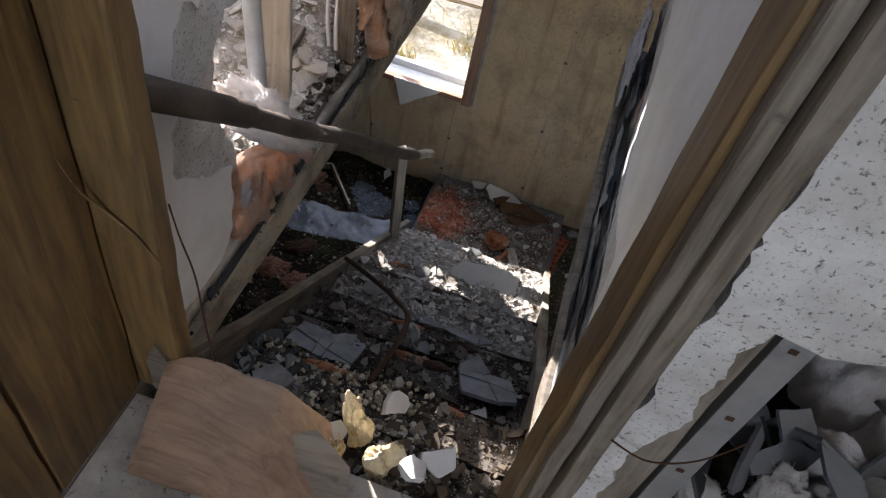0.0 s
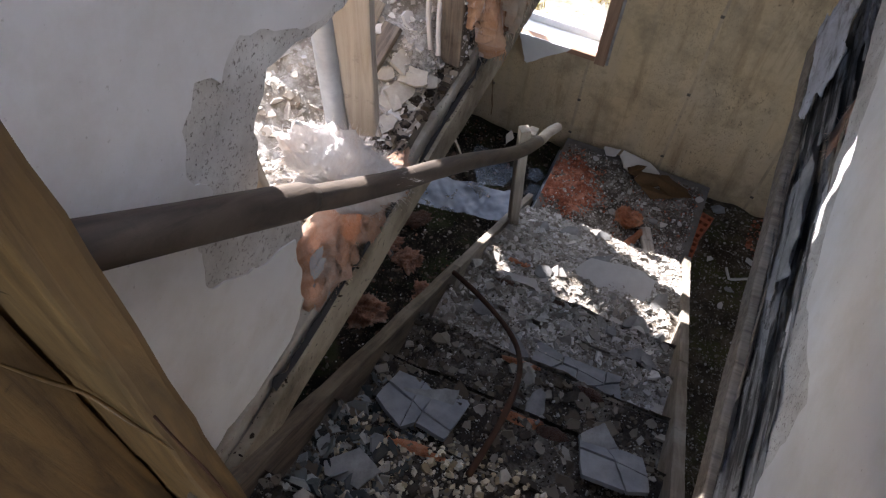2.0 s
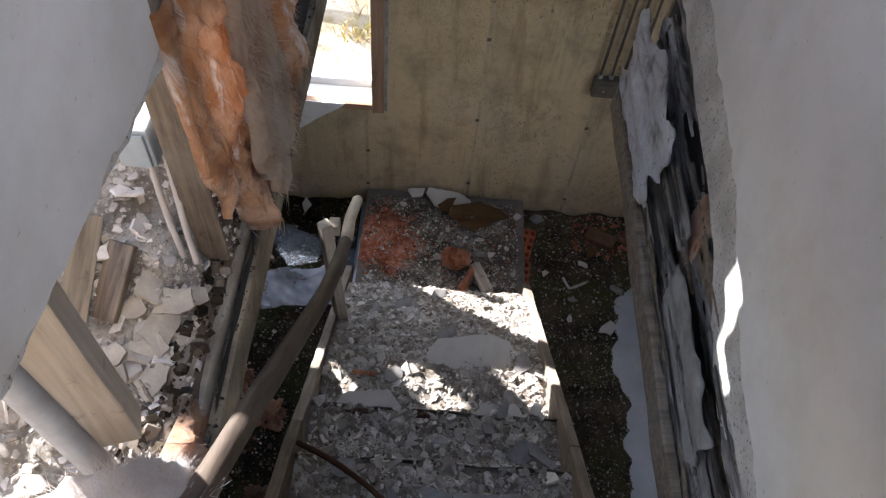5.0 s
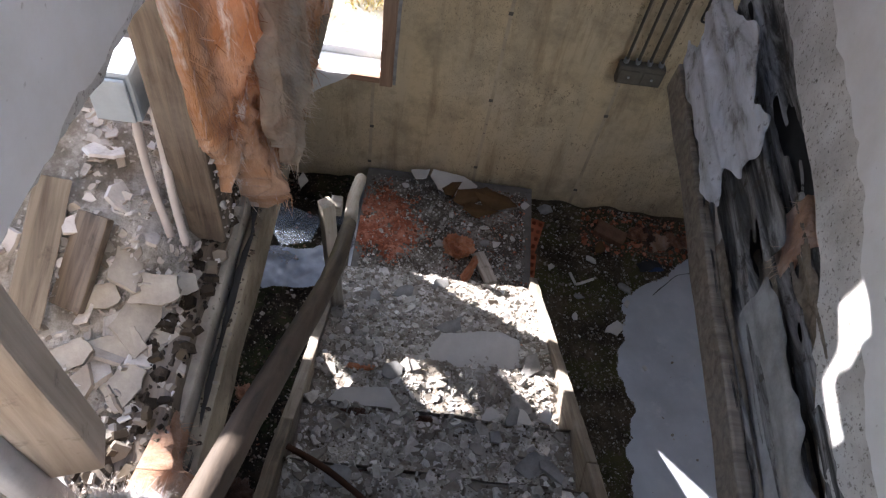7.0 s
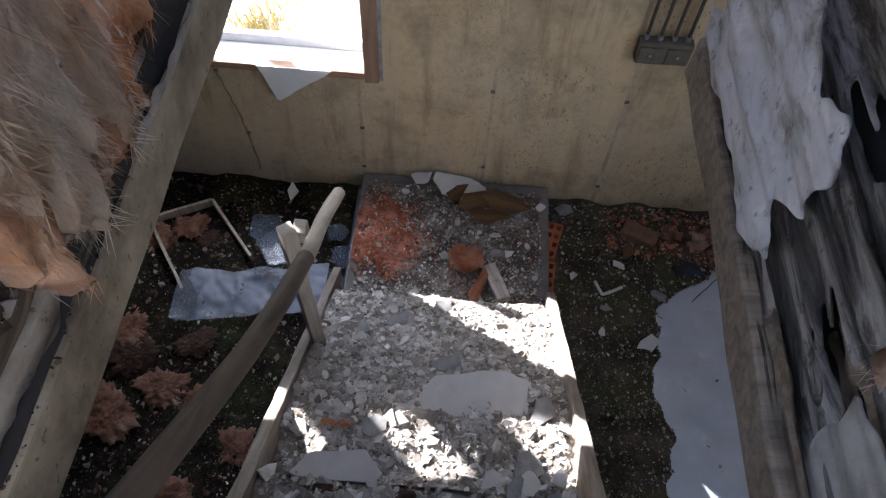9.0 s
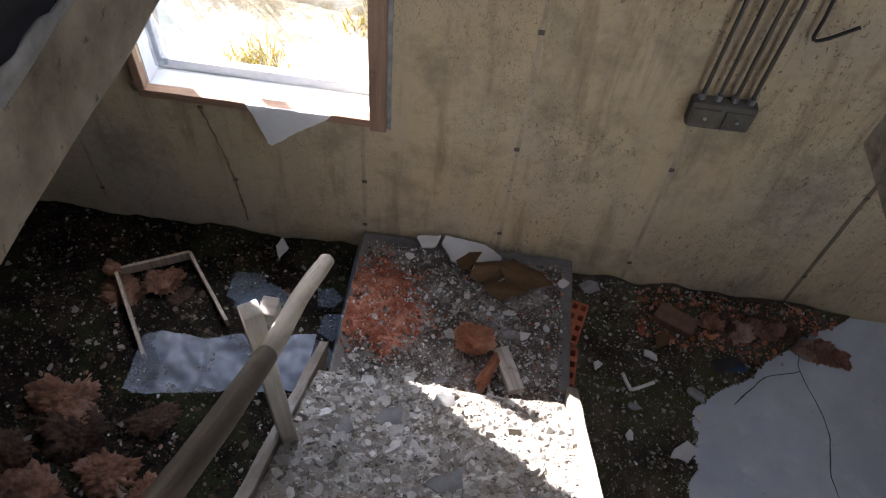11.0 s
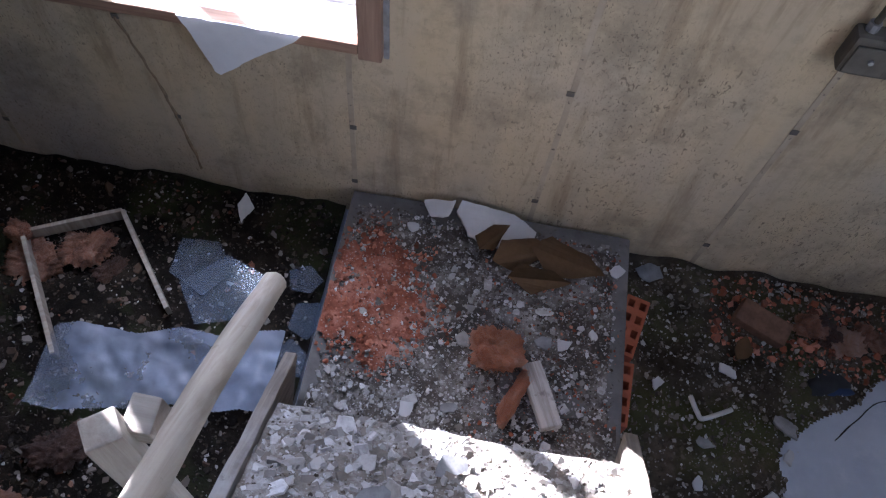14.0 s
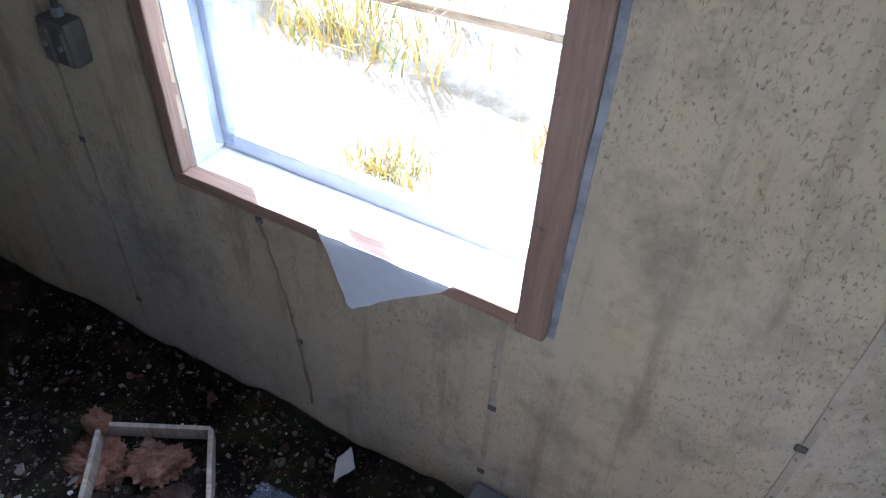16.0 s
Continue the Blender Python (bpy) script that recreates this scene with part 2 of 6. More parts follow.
M = dict(
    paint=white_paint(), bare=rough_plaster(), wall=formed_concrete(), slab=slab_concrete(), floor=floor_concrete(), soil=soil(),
    mud=soil("mossy_brown_dirt", (0.028, 0.021, 0.014), (0.075, 0.058, 0.039), (0.17, 0.135, 0.095), (0.085, 0.085, 0.030)),
    dust=dust(), pale_dust=dust("pale_rubble", (0.24, 0.22, 0.19), (0.60, 0.58, 0.55)),
    chips=chips("plaster_chips", (0.0, (0.20, 0.175, 0.145)), (0.35, (0.38, 0.355, 0.32)), (0.7, (0.52, 0.495, 0.46)), (1.0, (0.70, 0.68, 0.655))),
    pale_chips=chips("pale_plaster_chips", (0.0, (0.22, 0.19, 0.155)), (0.5, (0.42, 0.39, 0.355)), (1.0, (0.64, 0.62, 0.60))),
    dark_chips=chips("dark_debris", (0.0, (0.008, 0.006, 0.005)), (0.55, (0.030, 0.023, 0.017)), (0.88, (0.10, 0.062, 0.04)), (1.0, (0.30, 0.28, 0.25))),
    orange_crumbs=chips("rusty_wool_crumbs", (0.0, (0.12, 0.045, 0.025)), (0.5, (0.38, 0.12, 0.06)), (1.0, (0.58, 0.26, 0.17))),
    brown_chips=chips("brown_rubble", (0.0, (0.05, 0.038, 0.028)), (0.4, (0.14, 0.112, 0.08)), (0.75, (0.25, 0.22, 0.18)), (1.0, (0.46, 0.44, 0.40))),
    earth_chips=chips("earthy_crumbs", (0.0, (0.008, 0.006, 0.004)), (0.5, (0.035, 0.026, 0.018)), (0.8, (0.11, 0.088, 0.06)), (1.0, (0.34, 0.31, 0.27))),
    head_dust=dust("dark_step_dust", (0.055, 0.044, 0.035), (0.20, 0.177, 0.148)),
    slate_chips=chips("dark_tile_chips", (0.0, (0.02, 0.022, 0.02)), (0.6, (0.10, 0.11, 0.11)), (1.0, (0.30, 0.31, 0.31))),
    jamb=wood("varnished_brown_wood", (0.21, 0.128, 0.046), (0.068, 0.040, 0.016), grain=(9.0, 9.0, 0.7), wear=0.4, worn=(0.19, 0.135, 0.06), rough=0.5),
    grey_wood=wood("weathered_grey_wood", (0.22, 0.185, 0.14), (0.085, 0.064, 0.045), wear=0.55, worn=(0.30, 0.27, 0.23)),
    grey_wood_v=wood("weathered_upright_wood", (0.22, 0.185, 0.14), (0.085, 0.064, 0.045), (14.0, 14.0, 1.0), wear=0.55, worn=(0.30, 0.27, 0.23)),
    frame_wood_v=wood("stained_upright_wood", (0.33, 0.21, 0.135), (0.22, 0.13, 0.085), (14.0, 14.0, 1.0), wear=0.5, worn=(0.36, 0.28, 0.21)),
    pine=wood("bare_pine", (0.46, 0.415, 0.345), (0.33, 0.285, 0.23), wear=0.5, worn=(0.48, 0.445, 0.395)),
    step_wood=wood("dusty_step_wood", (0.27, 0.23, 0.185), (0.14, 0.112, 0.085), wear=0.85, worn=(0.36, 0.34, 0.31)),
    pole_wood=wood("grey_pole_wood", (0.42, 0.37, 0.30), (0.26, 0.21, 0.16), (16.0, 1.2, 1.2), wear=0.4, worn=(0.46, 0.42, 0.37)),
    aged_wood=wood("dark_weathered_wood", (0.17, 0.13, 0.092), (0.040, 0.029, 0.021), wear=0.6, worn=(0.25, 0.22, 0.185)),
    frame_wood=wood("stained_frame_wood", (0.36, 0.22, 0.135), (0.23, 0.13, 0.08), wear=0.35, worn=(0.40, 0.30, 0.22)),
    veneer=wood("peeling_veneer", (0.42, 0.28, 0.18), (0.27, 0.17, 0.11), wear=0.5, worn=(0.46, 0.36, 0.27)),
    orange=fluff("orange_mineral_wool", (0.28, (0.42, 0.12, 0.05)), (0.48, (0.68, 0.27, 0.13)), (0.68, (0.76, 0.47, 0.32))),
    pink=fluff("pink_mineral_wool", (0.30, (0.48, 0.24, 0.14)), (0.45, (0.66, 0.40, 0.26)), (0.57, (0.72, 0.52, 0.41)), (0.72, (0.80, 0.72, 0.66))),
    white_wool=fluff("pale_mineral_wool", (0.25, (0.76, 0.62, 0.54)), (0.40, (0.86, 0.80, 0.76)), (0.60, (0.92, 0.91, 0.91))),
    foam=plain("crumbling_yellow_foam", (0.80, 0.66, 0.42), 0.95, vary=0.6, bump=0.8, scale=40),
    brown_wool=fluff("damp_brown_wool", (0.3, (0.035, 0.018, 0.011)), (0.52, (0.13, 0.062, 0.038)), (0.78, (0.27, 0.16, 0.11))),
    matted_wool=fluff("matted_pinkish_wool", (0.34, (0.13, 0.05, 0.028)), (0.5, (0.46, 0.22, 0.13)), (0.68, (0.66, 0.46, 0.36))),
    rug=dust("orange_dusty_felt", (0.26, 0.088, 0.05), (0.52, 0.24, 0.165)),
    tar=plain("torn_tar_paper", (0.028, 0.028, 0.030), 0.8, vary=0.6),
    grey_paper=plain("grey_building_paper", (0.33, 0.325, 0.315), 0.9, vary=0.9, scale=16),
    pale_paper=plain("pale_torn_wallpaper", (0.52, 0.53, 0.56), 0.9, vary=0.55, scale=9),
    brick=plain("terracotta", (0.42, 0.13, 0.065), 0.9, vary=0.5),
    dark=plain("dark_hollow", (0.02, 0.015, 0.012), 0.95),
    steel=plain("dull_zinc", (0.42, 0.43, 0.44), 0.45, 0.8, vary=0.5),
    box_grey=plain("grey_plastic", (0.33, 0.38, 0.42), 0.5, vary=0.3),
    box_dirty=plain("dirty_cast_box", (0.12, 0.105, 0.08), 0.8, vary=0.7),
    cable=plain("pale_cable", (0.46, 0.42, 0.39), 0.5, vary=0.3),
    black_cable=plain("black_cable", (0.025, 0.023, 0.02), 0.6),
    pipe=plain("grey_blue_pipe", (0.36, 0.39, 0.43), 0.5, vary=0.5),
    rust=plain("rusty_rod", (0.07, 0.035, 0.022), 0.85, vary=0.6),
    card=plain("wet_cardboard", (0.13, 0.078, 0.038), 0.9, vary=0.6),
    board=plain("dark_fibreboard", (0.06, 0.045, 0.035), 0.9, vary=0.6),
    plaster=plain("plaster_sheet", (0.60, 0.585, 0.56), 0.9, vary=0.25, scale=14),
    beige_plaster=plain("beige_plaster_piece", (0.42, 0.385, 0.33), 0.95, vary=0.6, scale=26),
    blue_plaster=plain("blue_grey_plaster", (0.285, 0.29, 0.305), 0.9, vary=0.6, scale=14),
    blue=plain("blue_fabric", (0.02, 0.04, 0.10), 0.8),
    pvc=plain("white_plastic_pipe", (0.62, 0.60, 0.55), 0.5),
    slate=plain("dark_slate", (0.07, 0.075, 0.08), 0.6),
    white_frame=plain("white_window_frame", (0.72, 0.73, 0.74), 0.4, vary=0.2),
    cut_glass=glass("broken_glass", (0.62, 0.80, 0.84), 0.05, 0.25), sheet=glass("dusty_glass", (0.19, 0.23, 0.30), 0.10, 0.25),
)
_f = Nodes("cloudy_plastic_film", 0.35)
_f.link(_f.ramp(_f.noise(3, 5), (0.35, 0.25), (0.65, 0.62)), _f.bsdf.inputs["Alpha"])
_f.bump(_f.noise(9, 5), 0.5, 0.02)
M["frost"] = plain("frosted_glass", (0.88, 0.88, 0.87), 0.4, vary=0.15)
M["frost"].node_tree.nodes["Principled BSDF"].inputs["Alpha"].default_value = 0.85
_h = Nodes("streaked_hanging_wool", 1.0)
_h.bsdf.inputs["Sheen Weight"].default_value = 0.3
_base = _h.ramp(_h.noise(7, 7, 0.6, None, 0.6), (0.34, (0.29, 0.105, 0.035)), (0.48, (0.52, 0.25, 0.105)), (0.64, (0.73, 0.49, 0.32)))
_streak = _h.noise(7, 6, 0.65, _h.stretched(2.0, 2.2, 0.50), 1.6)
_base = _h.mix(_h.ramp(_streak, (0.54, 0.0), (0.62, 0.95)), _base, (0.86, 0.81, 0.76))
_fib = _h.noise(70, 4, 0.7, _h.stretched(2.0, 2.0, 0.22), 1.0)
_h.bump(_fib, 0.7, 0.008).bump(_streak, 0.5, 0.02)
M["hang"] = see_through(_h, _h.mix(_h.ramp(_fib, (0.35, 0.0), (0.75, 0.3)), _base, (0.34, 0.17, 0.09)), 0.38)
_p = Nodes("mouldy_torn_paper", 0.92)
_wave = _p.noise(5, 8, 0.7, _p.stretched(1.0, 0.7, 4.5), 0.8)
_tone = _p.ramp(_wave, (0.34, (0.018, 0.018, 0.019)), (0.45, (0.075, 0.072, 0.068)), (0.54, (0.22, 0.215, 0.21)), (0.68, (0.40, 0.395, 0.39)))
_p.bump(_wave, 0.7, 0.008).bump(_p.noise(60, 5, 0.7), 0.4, 0.004)
M["layer_grey"] = _p.done(_p.mix(_p.ramp(_p.noise(34, 5, 0.7), (0.56, 0.0), (0.66, 0.8)), _tone, (0.05, 0.04, 0.03)))
_p = Nodes("stained_torn_wallpaper", 0.85)
_blot = _p.noise(7, 9, 0.7, _p.stretched(1.0, 1.0, 1.8), 0.6)
_tone = _p.ramp(_blot, (0.36, (0.20, 0.19, 0.18)), (0.46, (0.44, 0.45, 0.47)), (0.62, (0.58, 0.60, 0.64)))
_p.bump(_p.noise(26, 6), 0.4, 0.006)
M["layer_pale"] = _p.done(_p.mix(_p.ramp(_p.noise(45, 4, 0.7), (0.60, 0.0), (0.70, 0.7)), _tone, (0.12, 0.10, 0.09)))
M["dark_wood"] = wood("dark_pole_wood", (0.082, 0.060, 0.042), (0.030, 0.021, 0.015), (16.0, 1.2, 1.2), wear=0.35, worn=(0.14, 0.108, 0.082))
M["film"] = _f.done(_f.ramp(_f.noise(5, 6), (0.35, (0.33, 0.38, 0.49)), (0.7, (0.50, 0.55, 0.66))))

# ---- mesh helpers ----


def raw(name, verts, faces, material, parent=None, label="", smooth=False):
    me = bpy.data.meshes.new(name)
    me.from_pydata([tuple(v) for v in verts], [], faces)
    me.update()
    me.materials.append(material)
    if smooth:
        me.polygons.foreach_set("use_smooth", [True] * len(me.polygons))
    ob = new(name, me)
    if parent:
        ob.parent = parent
    if label:
        ob["label"] = label
    return ob


def part(name, bm, material, parent=None, label="", m=None, smooth=False):
    """Links a bmesh as one mesh object, under a thing or a part or on its own."""
    me = bpy.data.meshes.new(name)
    bmesh.ops.recalc_face_normals(bm, faces=bm.faces)
    bm.to_mesh(me)
    bm.free()
    me.materials.append(material)
    if smooth:
        me.polygons.foreach_set("use_smooth", [True] * len(me.polygons))
    ob = new(name, me)
    if parent:
        ob.parent = parent
    if m is not None:
        ob.matrix_basis = m
    if label:
        ob["label"] = label
    return ob


def thing(name, label, category, m=None, group="", kind=""):
    ob = new(name)
    ob.empty_display_size = 0.05
    if m is not None:
        ob.matrix_basis = m
    return tagged(ob, label, category, group, kind)


def jitter(bm, amount, scale=8.0, seed=0.0):
    for v in bm.verts:
        v.co += amount * noise.noise_vector(v.co * scale + Vector((seed, seed * 0.7, -seed)))


def box(lo, hi, bevel=0.0, cuts=0, wobble=0.0, seed=0.0):
    """A bevelled, slightly uneven block between two corners."""
    bm = bmesh.new()
    bmesh.ops.create_cube(bm, size=1.0)
    lo, hi = Vector(lo), Vector(hi)
    for v in bm.verts:
        v.co = Vector([lo[i] + (v.co[i] + 0.5) * (hi[i] - lo[i]) for i in range(3)])
    if cuts:
        long = max(range(3), key=lambda i: hi[i] - lo[i])
        edges = [e for e in bm.edges if abs((e.verts[0].co - e.verts[1].co)[long]) > 1e-6]
        bmesh.ops.subdivide_edges(bm, edges=edges, cuts=cuts)
    if bevel:
        edges = [e for e in bm.edges if len(e.link_faces) == 2 and e.calc_face_angle(0) > 0.5]
        bmesh.ops.bevel(bm, geom=edges, offset=bevel, segments=2, affect="EDGES", profile=0.6)
    if wobble:
        jitter(bm, wobble, 9.0, seed)
    return bm


def beam(length, width, thick, bevel=0.004, wobble=0.003, seed=0.0):
    """A timber along x, centred on its axis."""
    return box((0, -width / 2, -thick / 2), (length, width / 2, thick / 2), bevel, max(3, int(length / 0.06)), wobble, seed)


def along(a, b, spin=0.0):
    """The pose that lays x along the line from a to b."""
    a, b = Vector(a), Vector(b)
    return Matrix.Translation(a) @ (b - a).to_track_quat("X", "Z").to_matrix().to_4x4() @ pose(0, 0, 0, spin)


def tube(points, radius, sides=10, wobble=0.0, seed=0.0, caps=True):
    """A round rod along points; radius may be one number or one for each point."""
    bm = bmesh.new()
    pts = [Vector(p) for p in points]
    radii = radius if isinstance(radius, (list, tuple)) else [radius] * len(pts)
    rings = []
    up = Vector((0.13, 0.21, 1.0)).normalized()
    for i, p in enumerate(pts):
        d = (pts[min(i + 1, len(pts) - 1)] - pts[max(i - 1, 0)]).normalized()
        if abs(d.dot(up)) > 0.95:
            up = Vector((1.0, 0.2, 0.1)).normalized()
        s = d.cross(up).normalized()
        t = s.cross(d)
        ring = []
        for k in range(sides):
            a = 2 * math.pi * k / sides
            r = radii[i] * (1 + wobble * noise.noise(Vector((p.x * 9 + k, p.y * 9 + seed, p.z * 9))))
            ring.append(bm.verts.new(p + r * (math.cos(a) * s + math.sin(a) * t)))
        rings.append(ring)
    for a, b in zip(rings, rings[1:]):
        for k in range(sides):
            bm.faces.new((a[k], a[(k + 1) % sides], b[(k + 1) % sides], b[k]))
    if caps:
        bm.faces.new(rings[0][::-1])
        bm.faces.new(rings[-1])
    return bm


def curve_points(points, n):
    """A smooth run of n points through a few given ones."""
    pts = [Vector(p) for p in points]
    out = []
    for i in range(n):
        u = i / (n - 1) * (len(pts) - 1)
        k = min(int(u), len(pts) - 2)
        f = u - k
        p0, p1, p2, p3 = pts[max(k - 1, 0)], pts[k], pts[k + 1], pts[min(k + 2, len(pts) - 1)]
        out.append(0.5 * ((2 * p1) + (p2 - p0) * f + (2 * p0 - 5 * p1 + 4 * p2 - p3) * f * f + (3 * p1 - p0 - 3 * p2 + p3) * f ** 3))
    return out


def ragged(outline, step, rough, seed):
    """An outline (2D) with its sides broken into small uneven steps."""
    out = []
    for (x0, y0), (x1, y1) in zip(outline, outline[1:] + outline[:1]):
        d = math.hypot(x1 - x0, y1 - y0)
        k = max(1, int(d / step))
        for i in range(k):
            f = i / k
            x, y = x0 + f * (x1 - x0), y0 + f * (y1 - y0)
            if i:
                j = noise.noise_vector(Vector((x * 21 + seed, y * 21, seed))) * rough + noise.noise_vector(Vector((x * 70, y * 70 + seed, seed))) * rough * 0.5
                x, y = x + j.x, y + j.y
            out.append((x, y))
    return out


def sheet(outline, thick, place):
    """A flat sheet with that outline; place turns (u, v, w) into a point."""
    bm = bmesh.new()
    a = [bm.verts.new(place(u, v, 0.0)) for u, v in outline]
    b = [bm.verts.new(place(u, v, thick)) for u, v in outline]
    n = len(a)
    for i, j, k in geometry.tessellate_polygon([[Vector((u, v, 0.0)) for u, v in outline]]):
        bm.faces.new((a[i], a[j], a[k]))
        bm.faces.new((b[k], b[j], b[i]))
    for i in range(n):
        bm.faces.new((a[i], b[i], b[(i + 1) % n], a[(i + 1) % n]))
    return bm


def flake(rng, size, thick):
    """Points of an irregular flat flake, round the origin."""
    n = rng.choice((4, 5, 5, 6, 7))
    turn = rng.uniform(0, 6.28)
    ring = []
    for i in range(n):
        a = turn + 6.283 * (i + rng.uniform(-0.3, 0.3)) / n
        r = size * rng.uniform(0.55, 1.0)
        ring.append((r * math.cos(a), r * math.sin(a) * rng.uniform(0.6, 1.0)))
    low = [(x, y, -thick / 2) for x, y in ring]
    top = [(0.93 * x, 0.93 * y, thick / 2 * rng.uniform(0.7, 1.2)) for x, y in ring]
    faces = [tuple(range(n))[::-1], tuple(range(n, 2 * n))]
    faces += [(i, (i + 1) % n, n + (i + 1) % n, n + i) for i in range(n)]
    return low + top, faces


def shard_outline(size, seed):
    """A broken, angular outline about that large."""
    rng = random.Random(seed)
    n = rng.choice((5, 6, 7, 8))
    long = rng.uniform(0.5, 0.95)
    ring = []
    for i in range(n):
        a = 6.283 * (i + rng.uniform(-0.38, 0.38)) / n
        r = size * rng.uniform(0.5, 1.05)
        ring.append((r * math.cos(a), long * r * math.sin(a)))
    return ragged(ring, 0.007, 0.0045, seed * 0.37)


def scatter(name, count, spot, sizes, material, label, category, seed, tilt=0.35, thick=(0.12, 0.4), parent=None):
    """Loose crumbs and flakes as one object; spot(rng) gives a place or None."""
    rng = random.Random(seed)
    verts, faces = [], []
    for _ in range(count):
        p = spot(rng)
        if p is None:
            continue
        size = sizes[0] * (sizes[1] / sizes[0]) ** (rng.random() ** 2.2)
        v, f = flake(rng, size, size * rng.uniform(*thick))
        m = Matrix.Translation(Vector(p) + Vector((0, 0, size * 0.12))) @ Euler((rng.gauss(0, tilt), rng.gauss(0, tilt), rng.uniform(0, 6.28))).to_matrix().to_4x4()
        base = len(verts)
        verts += [m @ Vector(q) for q in v]
        faces += [tuple(base + i for i in face) for face in f]
    ob = raw(name, verts, faces, material, parent)
    return tagged(ob, label, category, kind="stuff") if label else ob


def heap(name, x0, x1, y0, y1, height, nx, ny, material, label, category, kind="stuff"):
    """A piece of uneven ground; height(x, y) gives its z, or None where there is none."""
    verts, faces, at = [], [], {}
    for i in range(nx + 1):
        for j in range(ny + 1):
            x, y = x0 + (x1 - x0) * i / nx, y0 + (y1 - y0) * j / ny
            z = height(x, y)
            if z is not None:
                at[i, j] = len(verts)
                verts.append((x, y, z))
    for i in range(nx):
        for j in range(ny):
            q = [(i, j), (i + 1, j), (i + 1, j + 1), (i, j + 1)]
            if all(k in at for k in q):
                faces.append(tuple(at[k] for k in q))
    return tagged(raw(name, verts, faces, material, smooth=True), label, category, kind=kind)


def clump(size, seed, lumps=7, fine=3, fuzz=120, rough=1.0):
    """A tuft of mineral wool: one soft lobed body with loose fibres drawn out of it."""
    rng = random.Random(seed)
    bm = bmesh.new()
    sx, sy, sz = size
    balls = [(Vector([rng.uniform(-0.55, 0.55) for _ in range(3)]), rng.uniform(0.34, 0.62)) for _ in range(lumps)] + [(Vector((0, 0, 0)), 0.62)]
    bmesh.ops.create_icosphere(bm, subdivisions=fine, radius=1.0)
    off = Vector((seed * 1.7, seed * 0.3, 5.0))
    for v in bm.verts:
        n = v.co.normalized()
        total = 0.0
        for c, r in balls:
            along_n = c.dot(n)
            d = r * r - (c.length_squared - along_n * along_n)
            if d > 0:
                total += max(0.0, along_n + math.sqrt(d)) ** 8
        reach = total ** 0.125
        reach *= 1 + 0.20 * noise.noise(n * 2.4 + off) + rough * (0.10 * noise.noise(n * 6.0 + off) + 0.06 * noise.noise(n * 14.0 + off) + 0.04 * noise.noise(n * 30.0 + off))
        v.co = Vector((n.x * sx, n.y * sy, n.z * sz + 0.35 * sz)) * (0.80 * reach)
        v.co.z = max(v.co.z, -0.08 * sz)
    bm.verts.ensure_lookup_table()
    edges = list(bm.edges)
    for _ in range(fuzz):
        e = rng.choice(edges)
        a, c = e.verts
        mid = (a.co + c.co) / 2
        d = (mid.normalized() + Vector([rng.gauss(0, 0.55) for _ in range(3)]) + Vector((0, 0, 0.2))).normalized()
        tip = bm.verts.new(mid + d * rng.uniform(0.06, 0.30) * (sx + sy + sz) / 3)
        lo = bm.verts.new(a.co + (c.co - a.co).normalized() * 0.0012)
        bm.faces.new((a, lo, tip))
    return bm


def batt(u0, u1, v0, v1, low, place, seed, nu=46, nv=60, deep=0.05, fuzz=900, hair=0.035):
    """A hanging mat of mineral wool; low(u) is its torn lower edge; place(u, v, w) gives points."""
    bm = bmesh.new()
    front, back = {}, {}
    for i in range(nu + 1):
        u = u0 + (u1 - u0) * i / nu
        for j in range(nv + 1):
            v = v0 + (v1 - v0) * j / nv
            if v < low(u):
                continue
            p = Vector((u * 15, v * 5.5, seed))
            side = min(1.0, 5 * min(i, nu - i) / nu + 0.15) * min(1.0, (v - low(u)) / 0.05 + 0.2)
            w = deep * side * (0.75 + 0.8 * noise.noise(p) + 0.45 * noise.noise(p * 2.3) + 0.20 * noise.noise(p * 5.0) + 0.16 * noise.noise(p * 9.0) + 0.12 * noise.noise(p * 21.0))
            du = 0.016 * noise.noise(p * 3.1 + Vector((7, 0, 0)))
            front[i, j] = bm.verts.new(place(u + du, v, max(w, 0.004)))
            back[i, j] = bm.verts.new(place(u + du, v, -0.012))
    for i in range(nu):
        for j in range(nv):
            q = [(i, j), (i + 1, j), (i + 1, j + 1), (i, j + 1)]
            if all(k in front for k in q):
                bm.faces.new([front[k] for k in q])
                bm.faces.new([back[k] for k in q[::-1]])
    rim = [e for e in bm.edges if len(e.link_faces) == 1]
    if rim:
        other = {front[k]: back[k] for k in front}
        for e in rim:
            a, b = e.verts
            if a in other and b in other:
                bm.faces.new((a, b, other[b], other[a]))
    rng = random.Random(int(seed * 10))
    edges = list(bm.edges)
    for _ in range(fuzz):
        a, c = rng.choice(edges).verts
        d = Vector((rng.gauss(0.3, 0.4), rng.gauss(0, 0.4), rng.gauss(-0.9, 0.4))).normalized()
        tip = bm.verts.new((a.co + c.co) / 2 + d * rng.uniform(0.008, hair))
        bm.faces.new((a, bm.verts.new(a.co + (c.co - a.co).normalized() * 0.0016), tip))
    return bm


